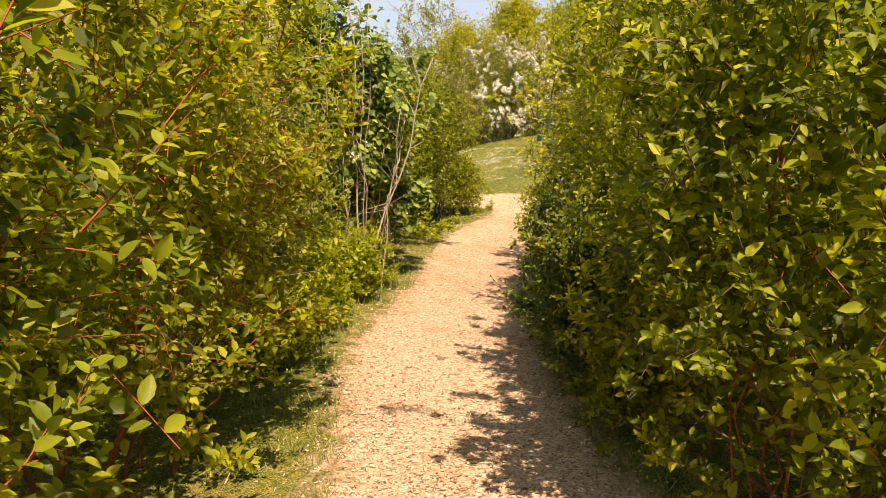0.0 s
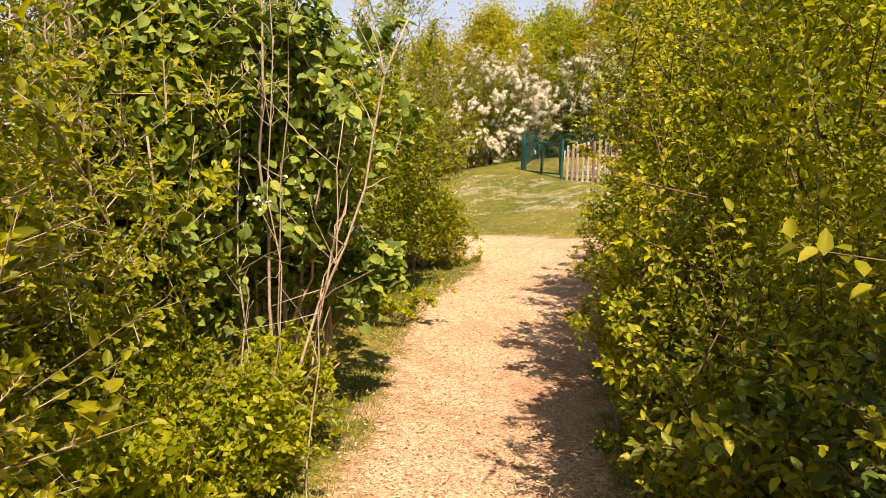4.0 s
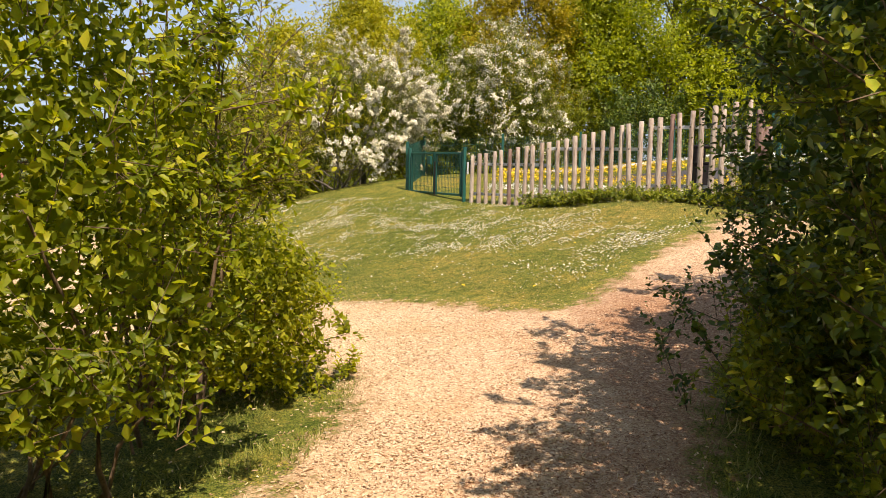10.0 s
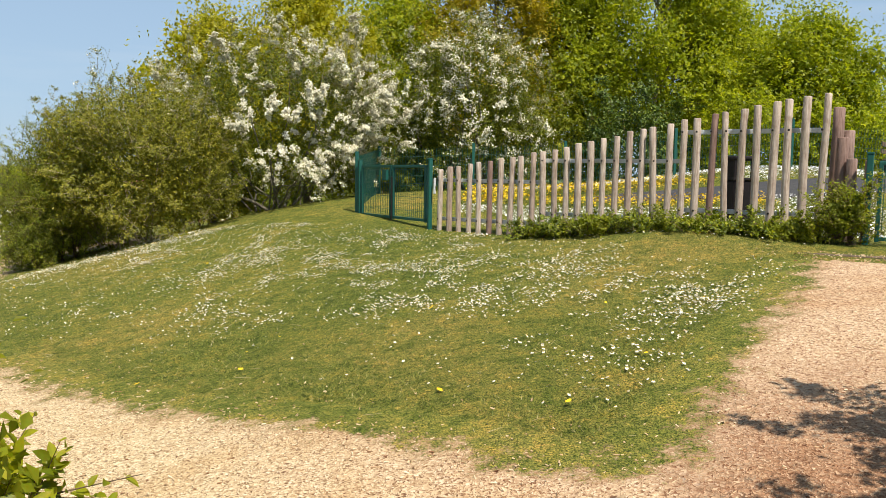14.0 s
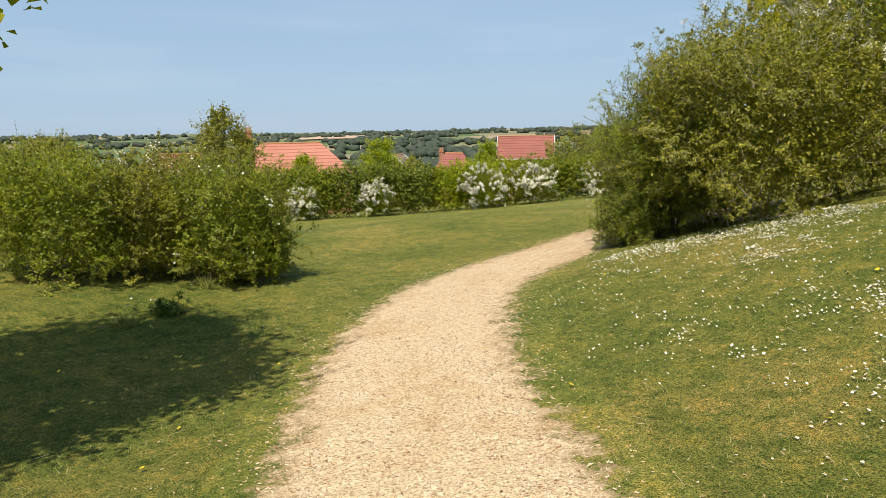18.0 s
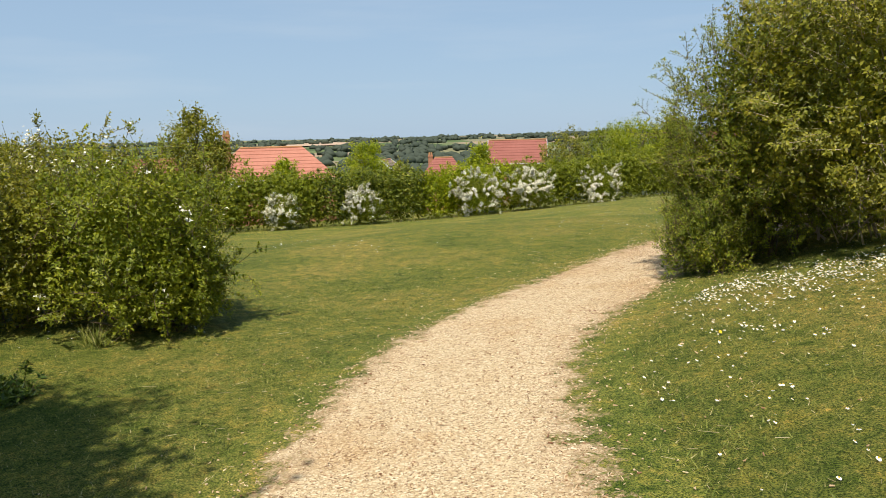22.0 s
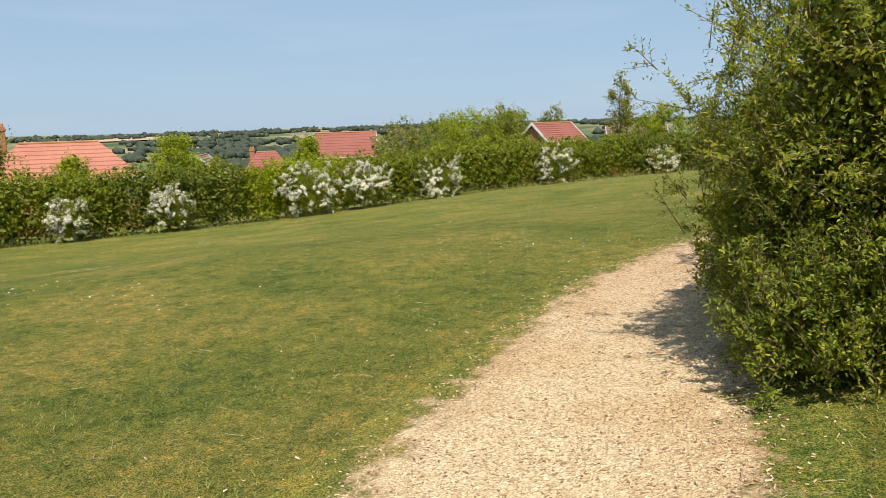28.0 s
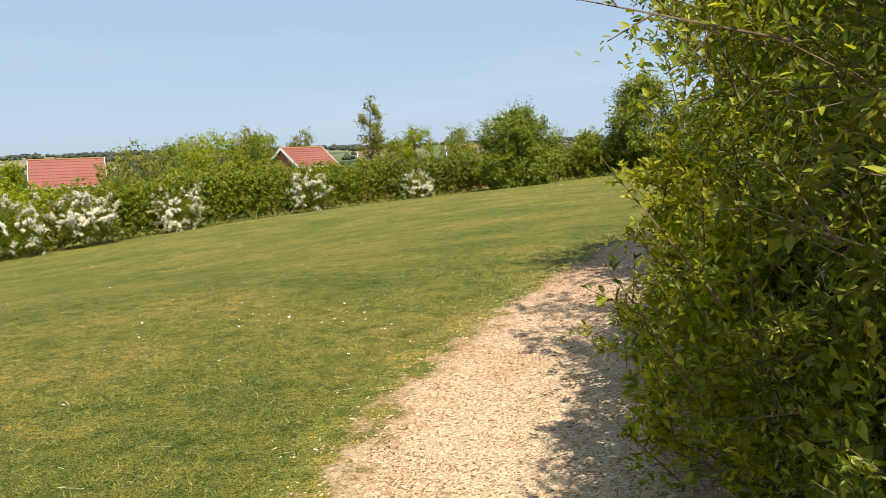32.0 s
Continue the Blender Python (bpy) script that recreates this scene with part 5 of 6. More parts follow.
shrub("dogwood_shrub", "low rounded dogwood at the corner of the hedge", (-10.3, 22.5), (0.7, 0.7, 1.3), "mixed", 1000, 9, 8, 0.046, 0.028, 0.24, inner=3.5, deep=0.82, gap=0.4, group=HL)
shrub("dogwood_shrub", "low bright dogwood spray at the hedge foot", (-9.45, 19.15), (0.34, 0.36, 0.55), "lime", 70, 590, 8, 0.07, 0.042, 0.3, group=HL, stems=4, stem_r=0.006, inner=0, twig_share=1.0, low=0.25, spray=8)
shrub("buckthorn_shrub", "open shrub with orange-brown twigs and yellowing leaves", (-10.45, 21.85), (0.95, 0.9, 4.1), "mixed", 1100, 10, 7, 0.042, 0.025, 0.4, group=HL, stems=20, gap=0.35, low=0.36, inner=0, twig_share=1.0, spray=6)
for k, (x, y, r, h) in enumerate(((-9.6, 8.0, 1.4, 4.4), (-10.4, 11.0, 1.5, 4.6), (-11.2, 13.8, 1.5, 4.6), (-12.0, 16.6, 1.6, 4.6), (-12.6, 19.2, 1.5, 4.4))):
    shrub("hedge_shrub", "tall dense shrub in the second row of the hedge", (x, y), (r, r, h), "shade", 500, 20 + k, 6, 0.085, 0.055, 0.4, group="second row of the hedge", inner=1.0, fine=False, twig_share=0.4)
tree("field_maple", "tall young field maple rising out of the hedge", (-16.15, 23.8), 7.9, 1.6, "mixed", 2000, 31, 0.09, 0.07, base=0.3)
# ---- hedge on the right ----
shrub("dogwood_shrub", "large dogwood shrub with broad leaves in half shade", (-3.7, 9.9), (0.9, 1.05, 2.7), "lime", 1700, 41, 8, 0.06, 0.032, 0.3, low=0.06, twig_share=0.7, fine="near", group=HL, gap=0.15, bark=M_red_twig)
shrub("dogwood_shrub", "dense dogwood shrub with broad green leaves", (-5.0, 11.85), (1.0, 1.15, 3.1), "dogwood", 2600, 42, 8, 0.052, 0.028, 0.28, low=0.12, twig_share=0.7, group=HL, gap=0.4, deep=0.78, inner=2.0, inner_most=9000)
for k, (x, y, r, h) in enumerate(((-4.9, 10.5, 0.42, 2.4), (-5.25, 11.6, 0.36, 2.2), (-5.5, 12.5, 0.36, 1.2))):
    shrub("dogwood_shrub", "open dogwood with sunlit yellow-green young leaves", (x, y), (r, r, h), "lime", 120, 595 + k, 8, 0.07, 0.04, 0.34, low=0.35 if k < 2 else 0.2, inner=0, twig_share=1.0, bark=M_red_twig, group=HL, stems=5, stem_r=0.007, spray=6)
shrub("privet_shrub", "dense privet shrub with glossy oval leaves", (-5.55, 13.6), (1.05, 1.15, 3.4), "mixed", 3400, 43, 8, 0.036, 0.021, 0.27, group=HL, gap=0.6, deep=0.78, inner_most=9000)
shrub("privet_shrub", "dense privet shrub with glossy oval leaves", (-6.0, 15.7), (1.1, 1.15, 3.5), "mixed", 3400, 44, 8, 0.034, 0.02, 0.27, group=HL, gap=0.6, stems=16, twig_share=0.8, deep=0.78, inner_most=9000)
# added sprays; their lime colour paints sun-caught leaves onto the dark hedge face
for k, (x, y, r, h) in enumerate(((-6.65, 15.3, 0.42, 1.9), (-6.85, 16.4, 0.4, 1.7), (-7.1, 17.7, 0.42, 2.1), (-7.15, 19.1, 0.4, 1.8))):
    shrub("privet_shrub", "thin privet in bright lime, standing in for sunlit leaves", (x, y), (r, r, h), "lime", 190, 580 + k, 8, 0.043, 0.025, 0.26, low=0.4, group=HL, stems=5, stem_r=0.006, inner=0, twig_share=1.0, spray=7)
# the one at y 13.6 takes deep leaves to darken a shaded corner
for k, (x, y, r, h, lf) in enumerate(((-5.8, 12.75, 0.36, 1.2, "dogwood"), (-6.2, 13.6, 0.42, 1.4, "deep"), (-6.5, 14.6, 0.42, 1.3, "privet"), (-6.72, 15.7, 0.42, 1.5, "shade"),
                                       (-6.92, 16.8, 0.42, 1.7, "mixed"), (-6.85, 18.0, 0.36, 1.0, "shade"), (-6.8, 19.2, 0.34, 0.55, "lime"), (-6.85, 20.5, 0.36, 0.8, "shade"), (-6.95, 21.9, 0.4, 1.0, "hedge"))):
    shrub("privet_shrub", "leafy undergrowth spilling out at the foot of the hedge", (x, y), (r, r * 1.5, h), lf, 560, 640 + k, 8, 0.042, 0.025, 0.24, low=0.0 if y < 16.5 or h < 1.2 else 0.38, lumps=0.4, group=HL, stems=5, stem_r=0.006, inner=1.6, twig_share=0.7, spray=7)
shrub("blackthorn_shrub", "shaded blackthorn shrub with dark leaves", (-6.4, 17.9), (1.2, 1.2, 3.8), "mixed", 2300, 45, 8, 0.046, 0.029, 0.3, low=0.2, inner=2.5, deep=0.75, group=HL, gap=0.7, stems=16)
shrub("blackthorn_shrub", "shaded blackthorn shrub with bare grey twigs", (-6.55, 19.9), (1.25, 1.2, 4.1), "shade", 2300, 46, 8, 0.044, 0.028, 0.3, low=0.2, inner=2.5, deep=0.75, group=HL, gap=0.7, stems=18)
# deep leaves from here on: the hedge's shade is put into their colour
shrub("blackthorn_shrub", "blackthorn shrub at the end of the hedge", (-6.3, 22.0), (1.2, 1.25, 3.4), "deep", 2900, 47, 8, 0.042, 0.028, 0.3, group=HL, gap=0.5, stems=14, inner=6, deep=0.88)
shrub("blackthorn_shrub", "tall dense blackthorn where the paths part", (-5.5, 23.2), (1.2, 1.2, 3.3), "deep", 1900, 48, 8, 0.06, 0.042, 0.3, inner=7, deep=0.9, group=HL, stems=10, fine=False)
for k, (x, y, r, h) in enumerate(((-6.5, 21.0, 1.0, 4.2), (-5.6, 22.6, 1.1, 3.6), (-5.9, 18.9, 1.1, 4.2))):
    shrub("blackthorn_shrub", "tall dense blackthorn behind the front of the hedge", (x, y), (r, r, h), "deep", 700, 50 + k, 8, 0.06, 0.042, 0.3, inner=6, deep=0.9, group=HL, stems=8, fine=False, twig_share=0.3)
for k, (x, y, r, h) in enumerate(((-1.7, 9.5, 1.2, 3.6), (-2.4, 12.4, 1.3, 3.8), (-3.0, 15.4, 1.3, 4.0), (-3.7, 18.4, 1.4, 4.2), (-4.2, 21.2, 1.3, 4.2))):
    shrub("hedge_shrub", "tall dense shrub in the second row of the hedge", (x, y), (r, r, h), "shade", 450, 60 + k, 6, 0.085, 0.055, 0.4, group="second row of the hedge", inner=1.0, fine=False, twig_share=0.4)
for k, (x, y) in enumerate(((-2.6, 6.6), (-5.6, 3.6), (-8.0, 5.8), (-3.6, 3.8))):
    shrub("hedge_shrub", "dense shrub closing the hedge behind", (x, y), (1.3, 1.3, 3.4), "shade", 700, 70 + k, 6, 0.075, 0.05, 0.4, group="second row of the hedge", inner=1.0, fine=False, twig_share=0.2)
# ---- bushes round the mound ----
MB = "bushes round the mound"
shrub("olive_bush", "broad twiggy bush with tiny olive-green leaves", (-15.6, 34.95), (1.9, 1.7, 3.05), "olive", 6500, 81, 9, 0.05, 0.027, 0.28, inner=4.0, inner_most=20000, deep=0.92, shoots=0.02, droop=0.25, group=MB, stems=26, stem_r=0.012, gap=0.55, bark=M_tan_stem, lumps=0.28, twig_share=0.3, fine=False, low=0.0)
shrub("privet_shrub", "privet bush with upright young shoots beside the path", (-16.7, 34.7), (1.05, 1.15, 3.0), "privet", 5200, 82, 9, 0.034, 0.0135, 0.25, shoots=0.04, group=MB, gap=0.6, deep=0.76, inner_most=10000, droop=-0.15, low=0.0, lumps=0.3, single=40)
shrub("privet_shrub", "privet bush leaning over the path", (-16.8, 36.9), (1.15, 1.2, 3.5), "hedge", 2600, 83, 9, 0.046, 0.021, 0.28, shoots=0.04, group=MB, gap=0.6, deep=0.7, droop=-0.15, fine=False, low=0.0, lumps=0.3)
for k, (x, y, r, h) in enumerate(((-17.0, 33.95, 0.45, 0.85), (-17.3, 34.55, 0.5, 1.6), (-17.5, 35.6, 0.52, 1.45), (-17.55, 36.6, 0.55, 1.4))):
    shrub("privet_shrub", "low privet spreading over the path edge", (x, y), (r, r * 1.1, h), "privet" if k < 2 else "mixed", 1700 if k < 2 else 1200, 181 + k, 9, 0.033 if k < 2 else 0.046, 0.013 if k < 2 else 0.022, 0.22, droop=-0.15, gap=0.5, inner=1.0, deep=0.7, group=MB, low=0.0, stems=5, stem_r=0.006, spray=7, shoots=0.02, lumps=0.5)
shrub("privet_shrub", "dense privet bush behind the mound", (-15.5, 38.4), (1.4, 1.4, 3.2), "shade", 1300, 84, 8, 0.06, 0.035, 0.3, group=MB, fine=False)
shrub("hawthorn_bush", "slender hawthorn with arching sprays of cream blossom", (-16.6, 36.0), (0.75, 0.7, 3.75), "hawthorn", 420, 185, 8, 0.04, 0.028, 0.4, category="shrub", group=MB, flowers=260, flower=0.024, low=0.6, inner=0, stems=1, shoots=0.03, twig_share=1.0, fine=False)
shrub("hawthorn_tree", "hawthorn thick with white blossom, spreading to the ground", (-13.5, 36.85), (2.6, 1.7, 3.9), "hawthorn", 3400, 85, 8, 0.05, 0.035, 0.4, category="tree", group=MB, inner_most=12000, flowers=10500, flower=0.027, stems=20, stem_r=0.03, bark=M_grey_bark, fine=False, lumps=0.3)
shrub("hawthorn_tree", "hawthorn with sprays of white blossom behind the gate", (-9.6, 39.4), (2.0, 1.6, 4.2), "hawthorn", 2600, 86, 8, 0.06, 0.04, 0.4, category="tree", group=MB, inner_most=9000, flowers=2300, flower=0.036, stems=14, stem_r=0.03, bark=M_grey_bark, fine=False, lumps=0.3)
for k, (x, y, rx, ry, h, lf) in enumerate(((-8.05, 30.75, 0.42, 0.3, 0.26, "shade"), (-7.65, 30.4, 0.42, 0.34, 0.3, "hedge"), (-7.2, 30.15, 0.36, 0.32, 0.2, "shade"), (-6.85, 29.9, 0.36, 0.34, 0.15, "hedge"),
                                           (-6.5, 29.65, 0.4, 0.34, 0.16, "shade"), (-6.1, 29.42, 0.36, 0.34, 0.2, "shade"), (-5.78, 29.3, 0.3, 0.3, 0.22, "hedge"), (-8.45, 31.05, 0.25, 0.22, 0.2, "shade"))):
    shrub("bramble_bush", "low ragged bramble growing through the fence foot", (x, y), (rx, ry, h), lf, 210, 187 + k, 8, 0.042, 0.026, 0.22, group=MB, inner=1.6, deep=0.7, stems=5, stem_r=0.005, twig_share=0.9, lumps=0.5, gap=0.4)
shrub("bramble_bush", "yellow-green climber over the posts beside the gate", (-5.36, 29.12), (0.32, 0.26, 0.72), "hedge", 420, 89, 8, 0.032, 0.02, 0.24, group=MB, inner=1.2, deep=0.65, gap=0.5, lumps=0.55, twig_share=1.0, stems=7, stem_r=0.006, shoots=0.2)
# ---- bushes left of the curving path ----
for k, (x, y, rx, ry, h) in enumerate(((-20.95, 29.5, 1.0, 1.0, 1.9), (-21.8, 28.5, 0.9, 0.9, 1.75), (-22.0, 27.6, 1.15, 1.1, 2.0), (-23.0, 29.6, 1.1, 1.1, 2.2), (-23.6, 26.4, 1.3, 1.2, 2.2), (-25.6, 28.4, 1.4, 1.3, 2.3), (-20.75, 29.75, 0.65, 0.65, 1.15))):
    shrub("hawthorn_bush", "rounded green bush at the edge of the grass", (x, y), (rx, ry, h), ("hedge", "olive", "hedge", "olive", "hedge", "olive", "hedge")[k], 2800 if k < 3 else 1700 if k < 6 else 900, 91 + k, 8, 0.04, 0.026, 0.26, shoots=0.03, gap=0.6, inner=4, inner_most=11000, deep=0.86, low=0.02, group="bushes left of the path", lumps=0.42, fine="far", flowers=170 if k == 3 else 25 if k == 0 else 0)

# ---- trees behind the mound ----
TG = "trees behind the play area"
for k, (x, y, h, s, lf, nt) in enumerate(((-16.0, 39.6, 5.0, 1.7, "golden", 1500), (-13.9, 41.0, 5.8, 2.0, "golden", 1600), (-12.0, 43.6, 6.2, 2.2, "lime", 1600), (-9.4, 43.6, 7.0, 2.2, "amber", 1500),
                                          (-7.2, 44.8, 6.6, 2.1, "lime", 1700), (-4.6, 44.0, 8.0, 2.9, "lime", 2300), (-2.6, 46.5, 7.2, 2.2, "lime", 1300), (-1.1, 42.0, 4.6, 1.9, "lime", 1500))):
    tree("field_tree", "young tree in fresh %s spring leaf" % {"golden": "golden-green", "lime": "bright green", "privet": "mid green", "amber": "golden-brown"}[lf], (x, y), h, s, lf, int(nt * 3.4), 110 + k, 0.088, 0.07, group=TG, base=0.15, fine="far")
for k, (x, y, r, h, lf) in enumerate(((-11.4, 40.8, 1.6, 2.8, "deep"), (-8.4, 41.2, 1.7, 3.0, "hedge"), (-5.6, 41.0, 1.7, 2.8, "deep"), (-3.0, 40.4, 1.5, 2.6, "lime"), (-0.2, 39.6, 1.6, 2.2, "lime"), (2.4, 39.4, 1.7, 2.4, "lime"), (5, 41, 2, 3.2, "golden"), (3.6, 47, 2.0, 4.4, "hedge"), (-11.9, 39.6, 1.3, 2.6, "hedge"))):
    shrub("hedge_shrub", "dense shrub at the back of the play area", (x, y), (r, r, h), lf, 800, 130 + k, 8, 0.09, 0.065, 0.4, group="shrubs behind the play area", inner=1.4, fine=False, twig_share=0.3)

# ---- far hedge at the foot of the field ----
FH = "hedge at the foot of the field"
HEDGE = smooth_line([(-57, 34, 0), (-54.5, 43, 0), (-53.6, 50, 0), (-52.4, 57, 0), (-50.2, 64, 0), (-46.6, 71.5, 0), (-42.6, 78.5, 0), (-38.5, 84, 0), (-33.5, 89.5, 0), (-29.0, 92.5, 0), (-24, 95.5, 0), (-18, 97, 0), (-11, 96, 0)], 0.5)
seg = np.r_[0, np.cumsum(np.hypot(*np.diff(HEDGE[:, :2], axis=0).T))]
kinds = ["hedge", "hawthorn", "hedge", "hawthorn", "lime", "hedge", "hedge"]
rgh = random.Random(8)
spots = np.arange(0.5, seg[-1], 1.8)
for k, d in enumerate(spots):
    x, y = np.interp(d, seg, HEDGE[:, 0]), np.interp(d, seg, HEDGE[:, 1])
    h = 3.7 + rgh.uniform(-0.2, 0.2) - 1.2 * max(0, (d - 48) / 40)
    shrub("hedge_shrub", "clipped dense hedge shrub at the foot of the field", (x + rgh.uniform(-0.3, 0.3), y + rgh.uniform(-0.3, 0.3)), (1.6, 1.6, h), kinds[(k // 4) % 7], 650, 200 + k, 7, 0.115, 0.095, 0.3,
          group=FH, inner=1.1, fine="far", stems=0, twig_share=0.0, lumps=0.08, shell=0.75, low=0.0, spray=3, deep=0.9)
for k, (x, y, r, h, fl) in enumerate(((-52.9, 51.9, 0.8, 2.1, 130), (-52.0, 57.4, 1.1, 2.5, 170), (-48.9, 65.2, 1.5, 3.2, 420), (-47.2, 68.6, 1.5, 3.1, 380), (-44.6, 73.4, 1.3, 2.4, 230), (-39.8, 81.6, 1.3, 2.6, 230), (-34.0, 88.2, 1.0, 2.0, 110))):
    d = np.hypot(x + 17, y - 31)
    shrub("hawthorn_bush", "hawthorn bush white with blossom in the hedge", (x + (-17 - x) / d * 1.3, y + (31 - y) / d * 1.3), (r * 1.2, r * 1.2, h), "hedge", 420, 300 + k, 7, 0.1, 0.08, 0.4,
          group="blossoming hawthorns in the far hedge", fine=False, stems=0, twig_share=0, flowers=fl * 7, flower=0.046, lumps=0.25, low=0.0, even=0.9, spray=5)
tree("field_tree", "round dark green tree standing at the field edge", (-26.4, 88.6), 5.3, 3.0, "shade", 5400, 401, 0.12, 0.09, base=0.03, fine="far", group="trees at the field edge")
tree("field_tree", "spreading green tree at the field edge", (-17.6, 95), 7.0, 3.0, "shade", 3400, 402, 0.14, 0.1, base=0.12, fine="far", group="trees at the field edge")
tree("cherry_tree", "upright dark cherry tree behind the hedge", (-58.6, 49.6), 7.6, 2.2, "olive", 2000, 403, 0.14, 0.09, base=0.12, group="trees behind the hedge", twig=0.8)
for k, (x, y, h, s, lf) in enumerate(((-57.4, 62.6, 5.6, 1.8, "lime"), (-57.6, 55.4, 4.4, 1.2, "lime"), (-51.8, 68.6, 4.8, 1.4, "lime"), (-66, 70, 5.2, 1.6, "hedge"), (-69, 76, 5.0, 1.6, "olive"),
                                      (-56.2, 85.6, 6.6, 2.8, "olive"), (-53.6, 87.2, 6.4, 2.9, "hedge"), (-50.8, 89, 6.8, 3.0, "lime"), (-48.4, 90.8, 6.6, 2.7, "hedge"), (-55.0, 93, 7.4, 2.8, "lime"), (-51.6, 95, 7.6, 2.6, "olive"), (-58, 112, 8.6, 2.6, "hedge"), (-55, 115, 8.8, 2.4, "olive"),
                                      (-43.7, 106, 10.2, 1.6, "olive"), (-37.6, 101, 6.2, 1.9, "lime"), (-40.4, 104, 5.6, 2.0, "hedge"), (-33.5, 100, 5.4, 2.2, "hedge"), (-22, 95.5, 3.6, 1.7, "hedge"), (-13, 99, 6, 2.6, "hedge"), (-62, 40, 5.6, 2.2, "olive"), (-61, 33, 5.5, 2.3, "hedge"))):
    tree("field_tree", "tree in spring leaf behind the hedge", (x, y), h, s, lf, 1100, 410 + k, 0.13, 0.1, group="trees behind the hedge", base=0.1, fine="far")

hg = np.random.default_rng(19)
gi_ = hg.integers(0, len(HEDGE), 9000)
gd = unit(np.array([-17.0, 31.0]) - HEDGE[gi_, :2])
gxy = HEDGE[gi_, :2] + gd * (1.2 + np.abs(hg.normal(0, 0.45, 9000)))[:, None] + hg.normal(0, 0.25, (9000, 2))
tagged(part("hedge_foot_grass", blades("hedge_foot_grass", gxy, 0.12 + 0.3 * hg.random(9000) ** 2, 0.4, 8), M_blade), "long uncut grass along the foot of the far hedge", "grass", kind="stuff")

# ---- houses beyond the hedge ----


def house(label, at, yaw, length, depth, ridge_z, eave_z, foot_z, tile, hip=0.0, chimney=None, gable_mat=None, rows=9, windows=()):
    """A house seen over the hedge: walls, tiled roof in courses, ridge, chimney and windows. Length runs along the ridge."""
    h = thing("house", label, "house", "houses beyond the hedge", (at[0], at[1], 0))
    h.rotation_euler = (0, 0, radians(yaw))
    L, D = length / 2, depth / 2
    wl, wd = L - 0.25, D - 0.35
    bm = bmesh.new()
    low = [bm.verts.new((x, y, foot_z)) for x, y in ((-wl, -wd), (wl, -wd), (wl, wd), (-wl, wd))]
    high = [bm.verts.new((v.co.x, v.co.y, eave_z)) for v in low]
    for j in range(4):
        bm.faces.new((low[j], low[(j + 1) % 4], high[(j + 1) % 4], high[j]))
    if not hip:
        rz_ = ridge_z - 0.12
        for s, (a_, b_) in ((-1, (3, 0)), (1, (1, 2))):
            bm.faces.new((high[a_], high[b_], bm.verts.new((s * wl, 0, rz_))))
    part("wall", bm, gable_mat or M_brick, h)
    rise = ridge_z - eave_z
    for s in (-1, 1):
        bm = bmesh.new()
        last = None
        for r_ in range(rows):
            f0, f1 = r_ / rows, (r_ + 1) / rows
            z0, z1 = eave_z + rise * f0, eave_z + rise * f1
            y0, y1 = s * D * (1 - f0), s * D * (1 - f1)
            l0, l1 = L - hip * f0, L - hip * f1
            low_ = last or [bm.verts.new((-l0, y0, z0)), bm.verts.new((l0, y0, z0))]
            v = [bm.verts.new(c_) for c_ in ((-l0, y0, z0 + 0.055), (l0, y0, z0 + 0.055), (l1, y1, z1), (-l1, y1, z1))]
            bm.faces.new(v)
            bm.faces.new((low_[0], low_[1], v[1], v[0]))
            last = [v[3], v[2]]
        part("roof", bm, M_tile[tile], h)
    if hip:
        for s in (-1, 1):
            bm = bmesh.new()
            for r_ in range(rows):
                f0, f1 = r_ / rows, min(1, (r_ + 1.04) / rows)
                z0, z1 = eave_z + rise * f0, eave_z + rise * f1
                v = [bm.verts.new(c_) for c_ in ((s * (L - hip * f0), -D * (1 - f0), z0 + 0.055), (s * (L - hip * f0), D * (1 - f0), z0 + 0.055), (s * (L - hip * f1), D * (1 - f1), z1), (s * (L - hip * f1), -D * (1 - f1), z1))]
                bm.faces.new(v)
            part("roof_end", bm, M_tile[tile], h)
    part("ridge", boxed(2 * (L - hip), 0.22, 0.14, (0, 0, ridge_z + 0.02), 0.03), M_ridge, h, "orange lichened ridge tiles")
    if not hip:
        for s in (-1, 1):
            for q in (-1, 1):
                slope = math.atan2(rise, D)
                bb = part("bargeboard", boxed(0.06, math.hypot(rise, D) + 0.1, 0.24, (0, 0, 0), 0.0), M_frame, h, "white painted bargeboard")
                bb.location, bb.rotation_euler = (s * (L + 0.02), q * D / 2, eave_z + rise / 2 - 0.06), (-q * slope, 0, 0)
    if chimney:
        cx, cy, top_ = chimney
        ch = part("chimney", boxed(0.55, 0.5, top_ - eave_z, (cx, cy, (top_ + eave_z) / 2), 0.01), M_brick, h)
        part("corbel", boxed(0.65, 0.6, 0.16, (cx, cy, top_ - 0.18), 0.01), M_brick, ch)
        for dx in (-0.13, 0.13):
            part("pot", boxed(0.2, 0.2, 0.3, (cx + dx, cy, top_ + 0.13), 0.04), M_ridge, ch)
    for wx, wz, ww, wh in windows:
        fr_ = part("window", boxed(ww, 0.1, wh, (wx, -wd - 0.02, wz), 0.01), M_frame, h, "white framed window")
        for dx in (-ww / 4, ww / 4):
            part("pane", boxed(ww / 2 - 0.1, 0.04, wh - 0.14, (wx + dx, -wd - 0.06, wz), 0.0), M_glass, fr_)
    part("gutter", boxed(2 * L, 0.1, 0.09, (0, -D - 0.03, eave_z - 0.02), 0.02), M_frame, h, "white gutter")
    return h


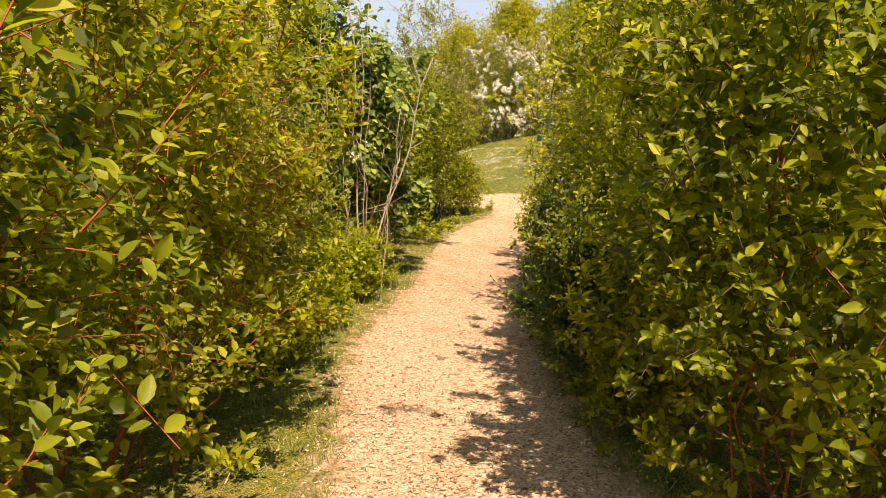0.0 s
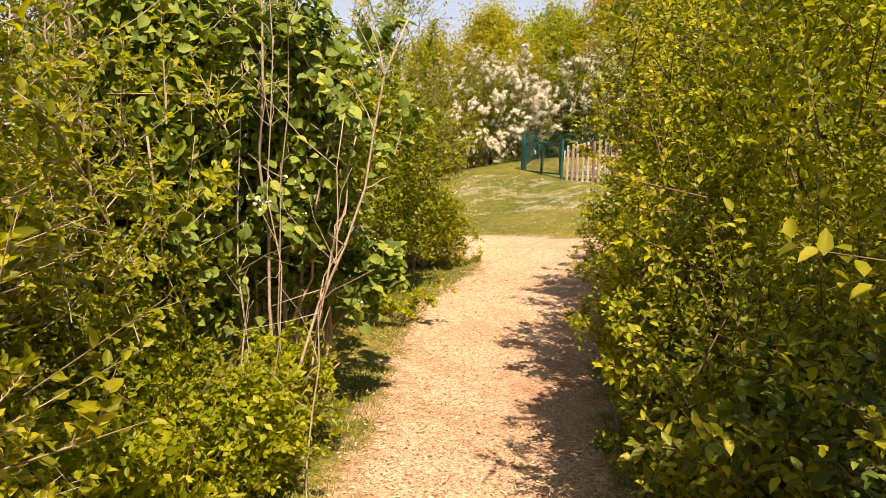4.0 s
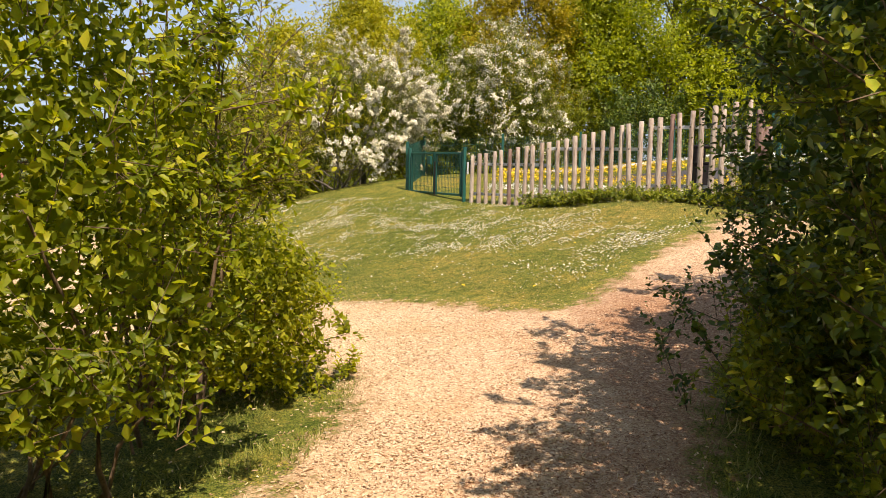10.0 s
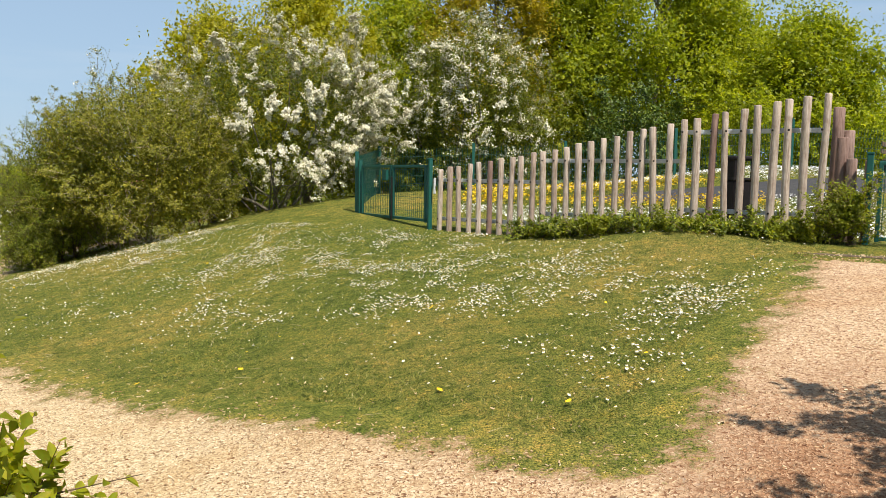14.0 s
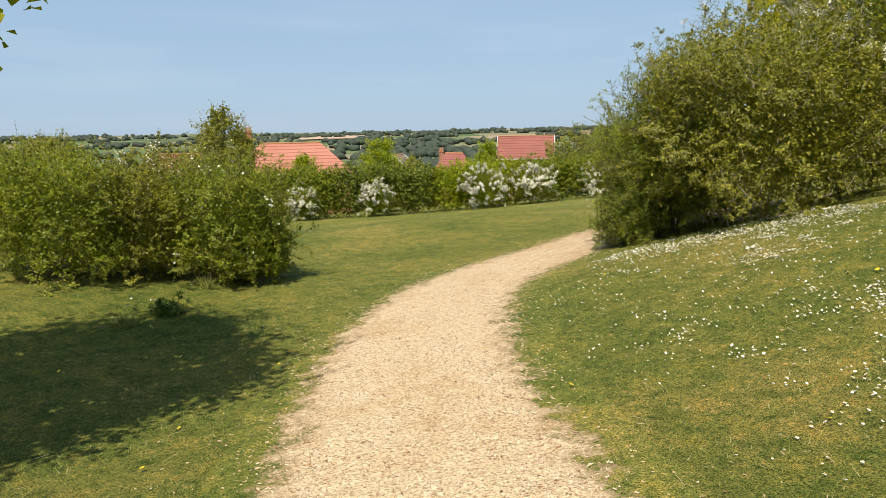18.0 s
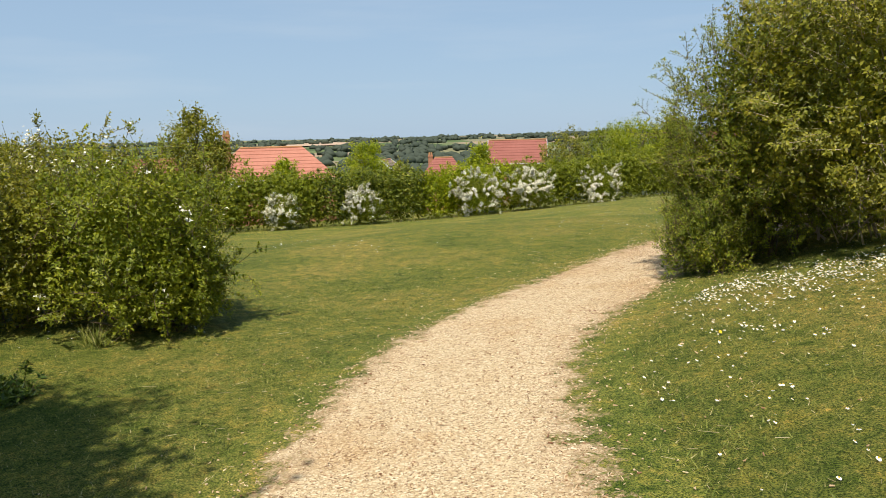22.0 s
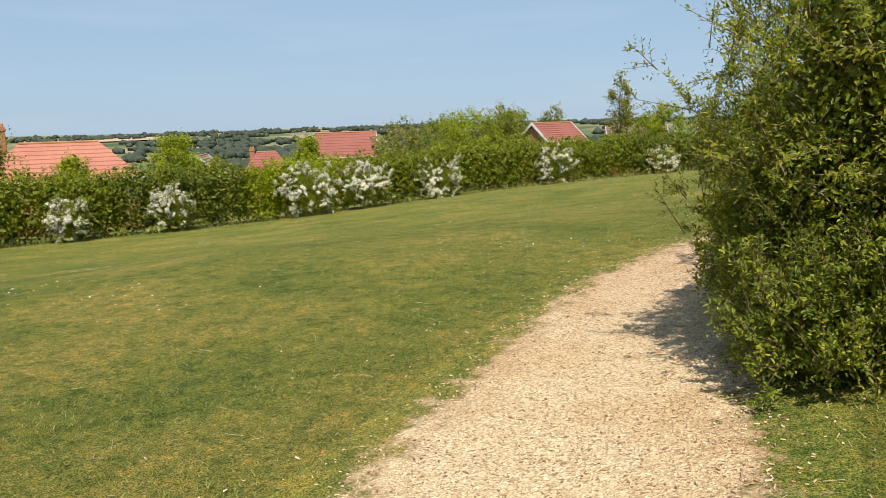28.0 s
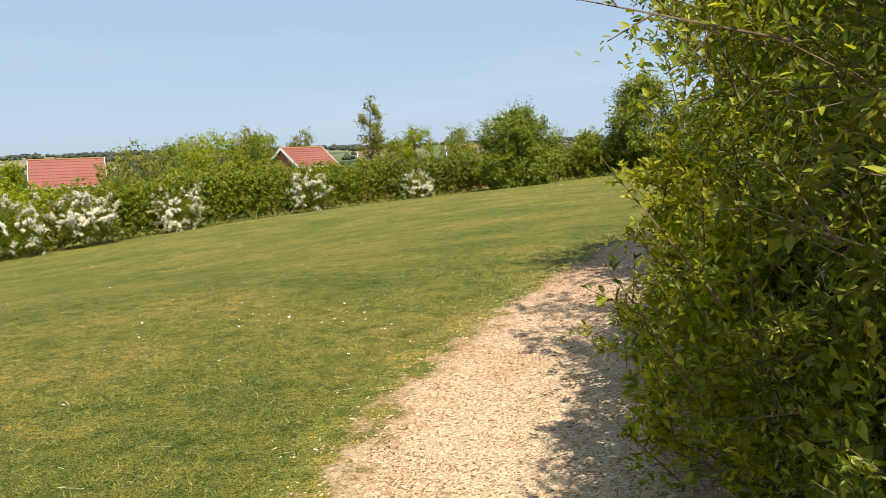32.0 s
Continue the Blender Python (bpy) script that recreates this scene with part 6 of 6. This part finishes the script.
house("brick bungalow with a salmon tiled hipped roof and chimney", (-68.2, 61.3), 58, 10.2, 6.4, 0.85, -1.65, -6.5, "salmon", 2.6, (-3.5, 0.2, 2.0), windows=((4.0, -2.4, 1.0, 0.8), (0.5, -2.5, 1.6, 0.9)))
house("house with a dark red tiled hipped roof", (-76.5, 55.2), 60, 8.0, 6.0, 0.05, -1.9, -7, "red", 2.2)
house("house with a long red tiled roof and lichened ridge", (-82.0, 109.3), 39, 8.0, 6.4, 0.75, -2.4, -8, "red")
house("house with a red tiled roof and chimney", (-80.6, 93.5), 45, 5.8, 6.0, -1.1, -3.6, -9, "red", 1.8, (-1.6, 0.3, -0.75))
house("house end with a white bargeboard", (-85.0, 88.0), 130, 7, 5.0, -1.2, -3.2, -9, "brown")
house("brick house with a red tiled roof and white gable boards", (-51.85, 107.5), 66, 5.6, 5.2, 1.2, -0.75, -6, "red")
house("low house with a brown tiled roof", (-46.5, 119.5), 25, 7.0, 5, 0.5, -1.3, -6, "brown")
house("house with a brown roof among the trees", (-36.5, 122), 20, 7.0, 5, 0.9, -1.5, -6, "brown")

# ---- far country ----
rngf = np.random.default_rng(77)
pos, nor, sz = [], [], []
for band in range(4200):
    d = 260 + 2900 * rngf.random() ** 1.5
    a_ = radians(rngf.uniform(-70, 110))
    x, y = -14 - math.sin(a_) * d, 28 + math.cos(a_) * d
    if noise.noise((x / 260, y / 260, 1)) + 0.35 * (d > 2300) < 0.02:
        continue
    for _ in range(3):
        r = rngf.uniform(3.5, 6.5) * (1 + d / 6000)
        pos.append((x + rngf.normal(0, 14), y + rngf.normal(0, 14)))
        sz.append(r)
pos, sz = np.array(pos), np.array(sz)
ico = bmesh.new()
bmesh.ops.create_icosphere(ico, subdivisions=1, radius=1)
iv = np.array([v.co[:] for v in ico.verts])
iff = np.array([[v.index for v in f.verts] for f in ico.faces])
ico.free()
v = iv[None] * (1 + 0.28 * rngf.normal(size=(len(pos), len(iv), 1))) * sz[:, None, None] * np.array([1.15, 1.15, 0.8])
v[:, :, :2] += pos[:, None]
v[:, :, 2] += (land(pos[:, 0], pos[:, 1]) + sz * 0.55)[:, None]
loops = (np.arange(len(pos))[:, None, None] * len(iv) + iff[None]).ravel()
tagged(part("far_woods", smooth(mesh_from("far_woods", v.reshape(-1, 3), np.full(len(pos) * len(iff), 3), loops)), M_far_wood), "distant woods and hedgerow trees across the valley", "woods", kind="stuff")
fx, fy = np.meshgrid(np.linspace(-1, 1, 9), np.linspace(0, 1, 7))
dist = 1750 + 900 * fy
ya = radians(54.3) - fx * radians(2.3) - 0.01 * fy
px_, py_ = -14 - np.sin(ya) * dist, 28 + np.cos(ya) * dist
a_ = (np.arange(6)[:, None] * 9 + np.arange(8)[None]).ravel()
tagged(part("field", mesh_from("field", np.stack([px_, py_, land(px_, py_) + 2.5], -1).reshape(-1, 3), np.full(48, 4), np.stack([a_, a_ + 1, a_ + 10, a_ + 9], 1)), M_tilth), "pale ploughed field on the far hillside", "field", kind="structure")
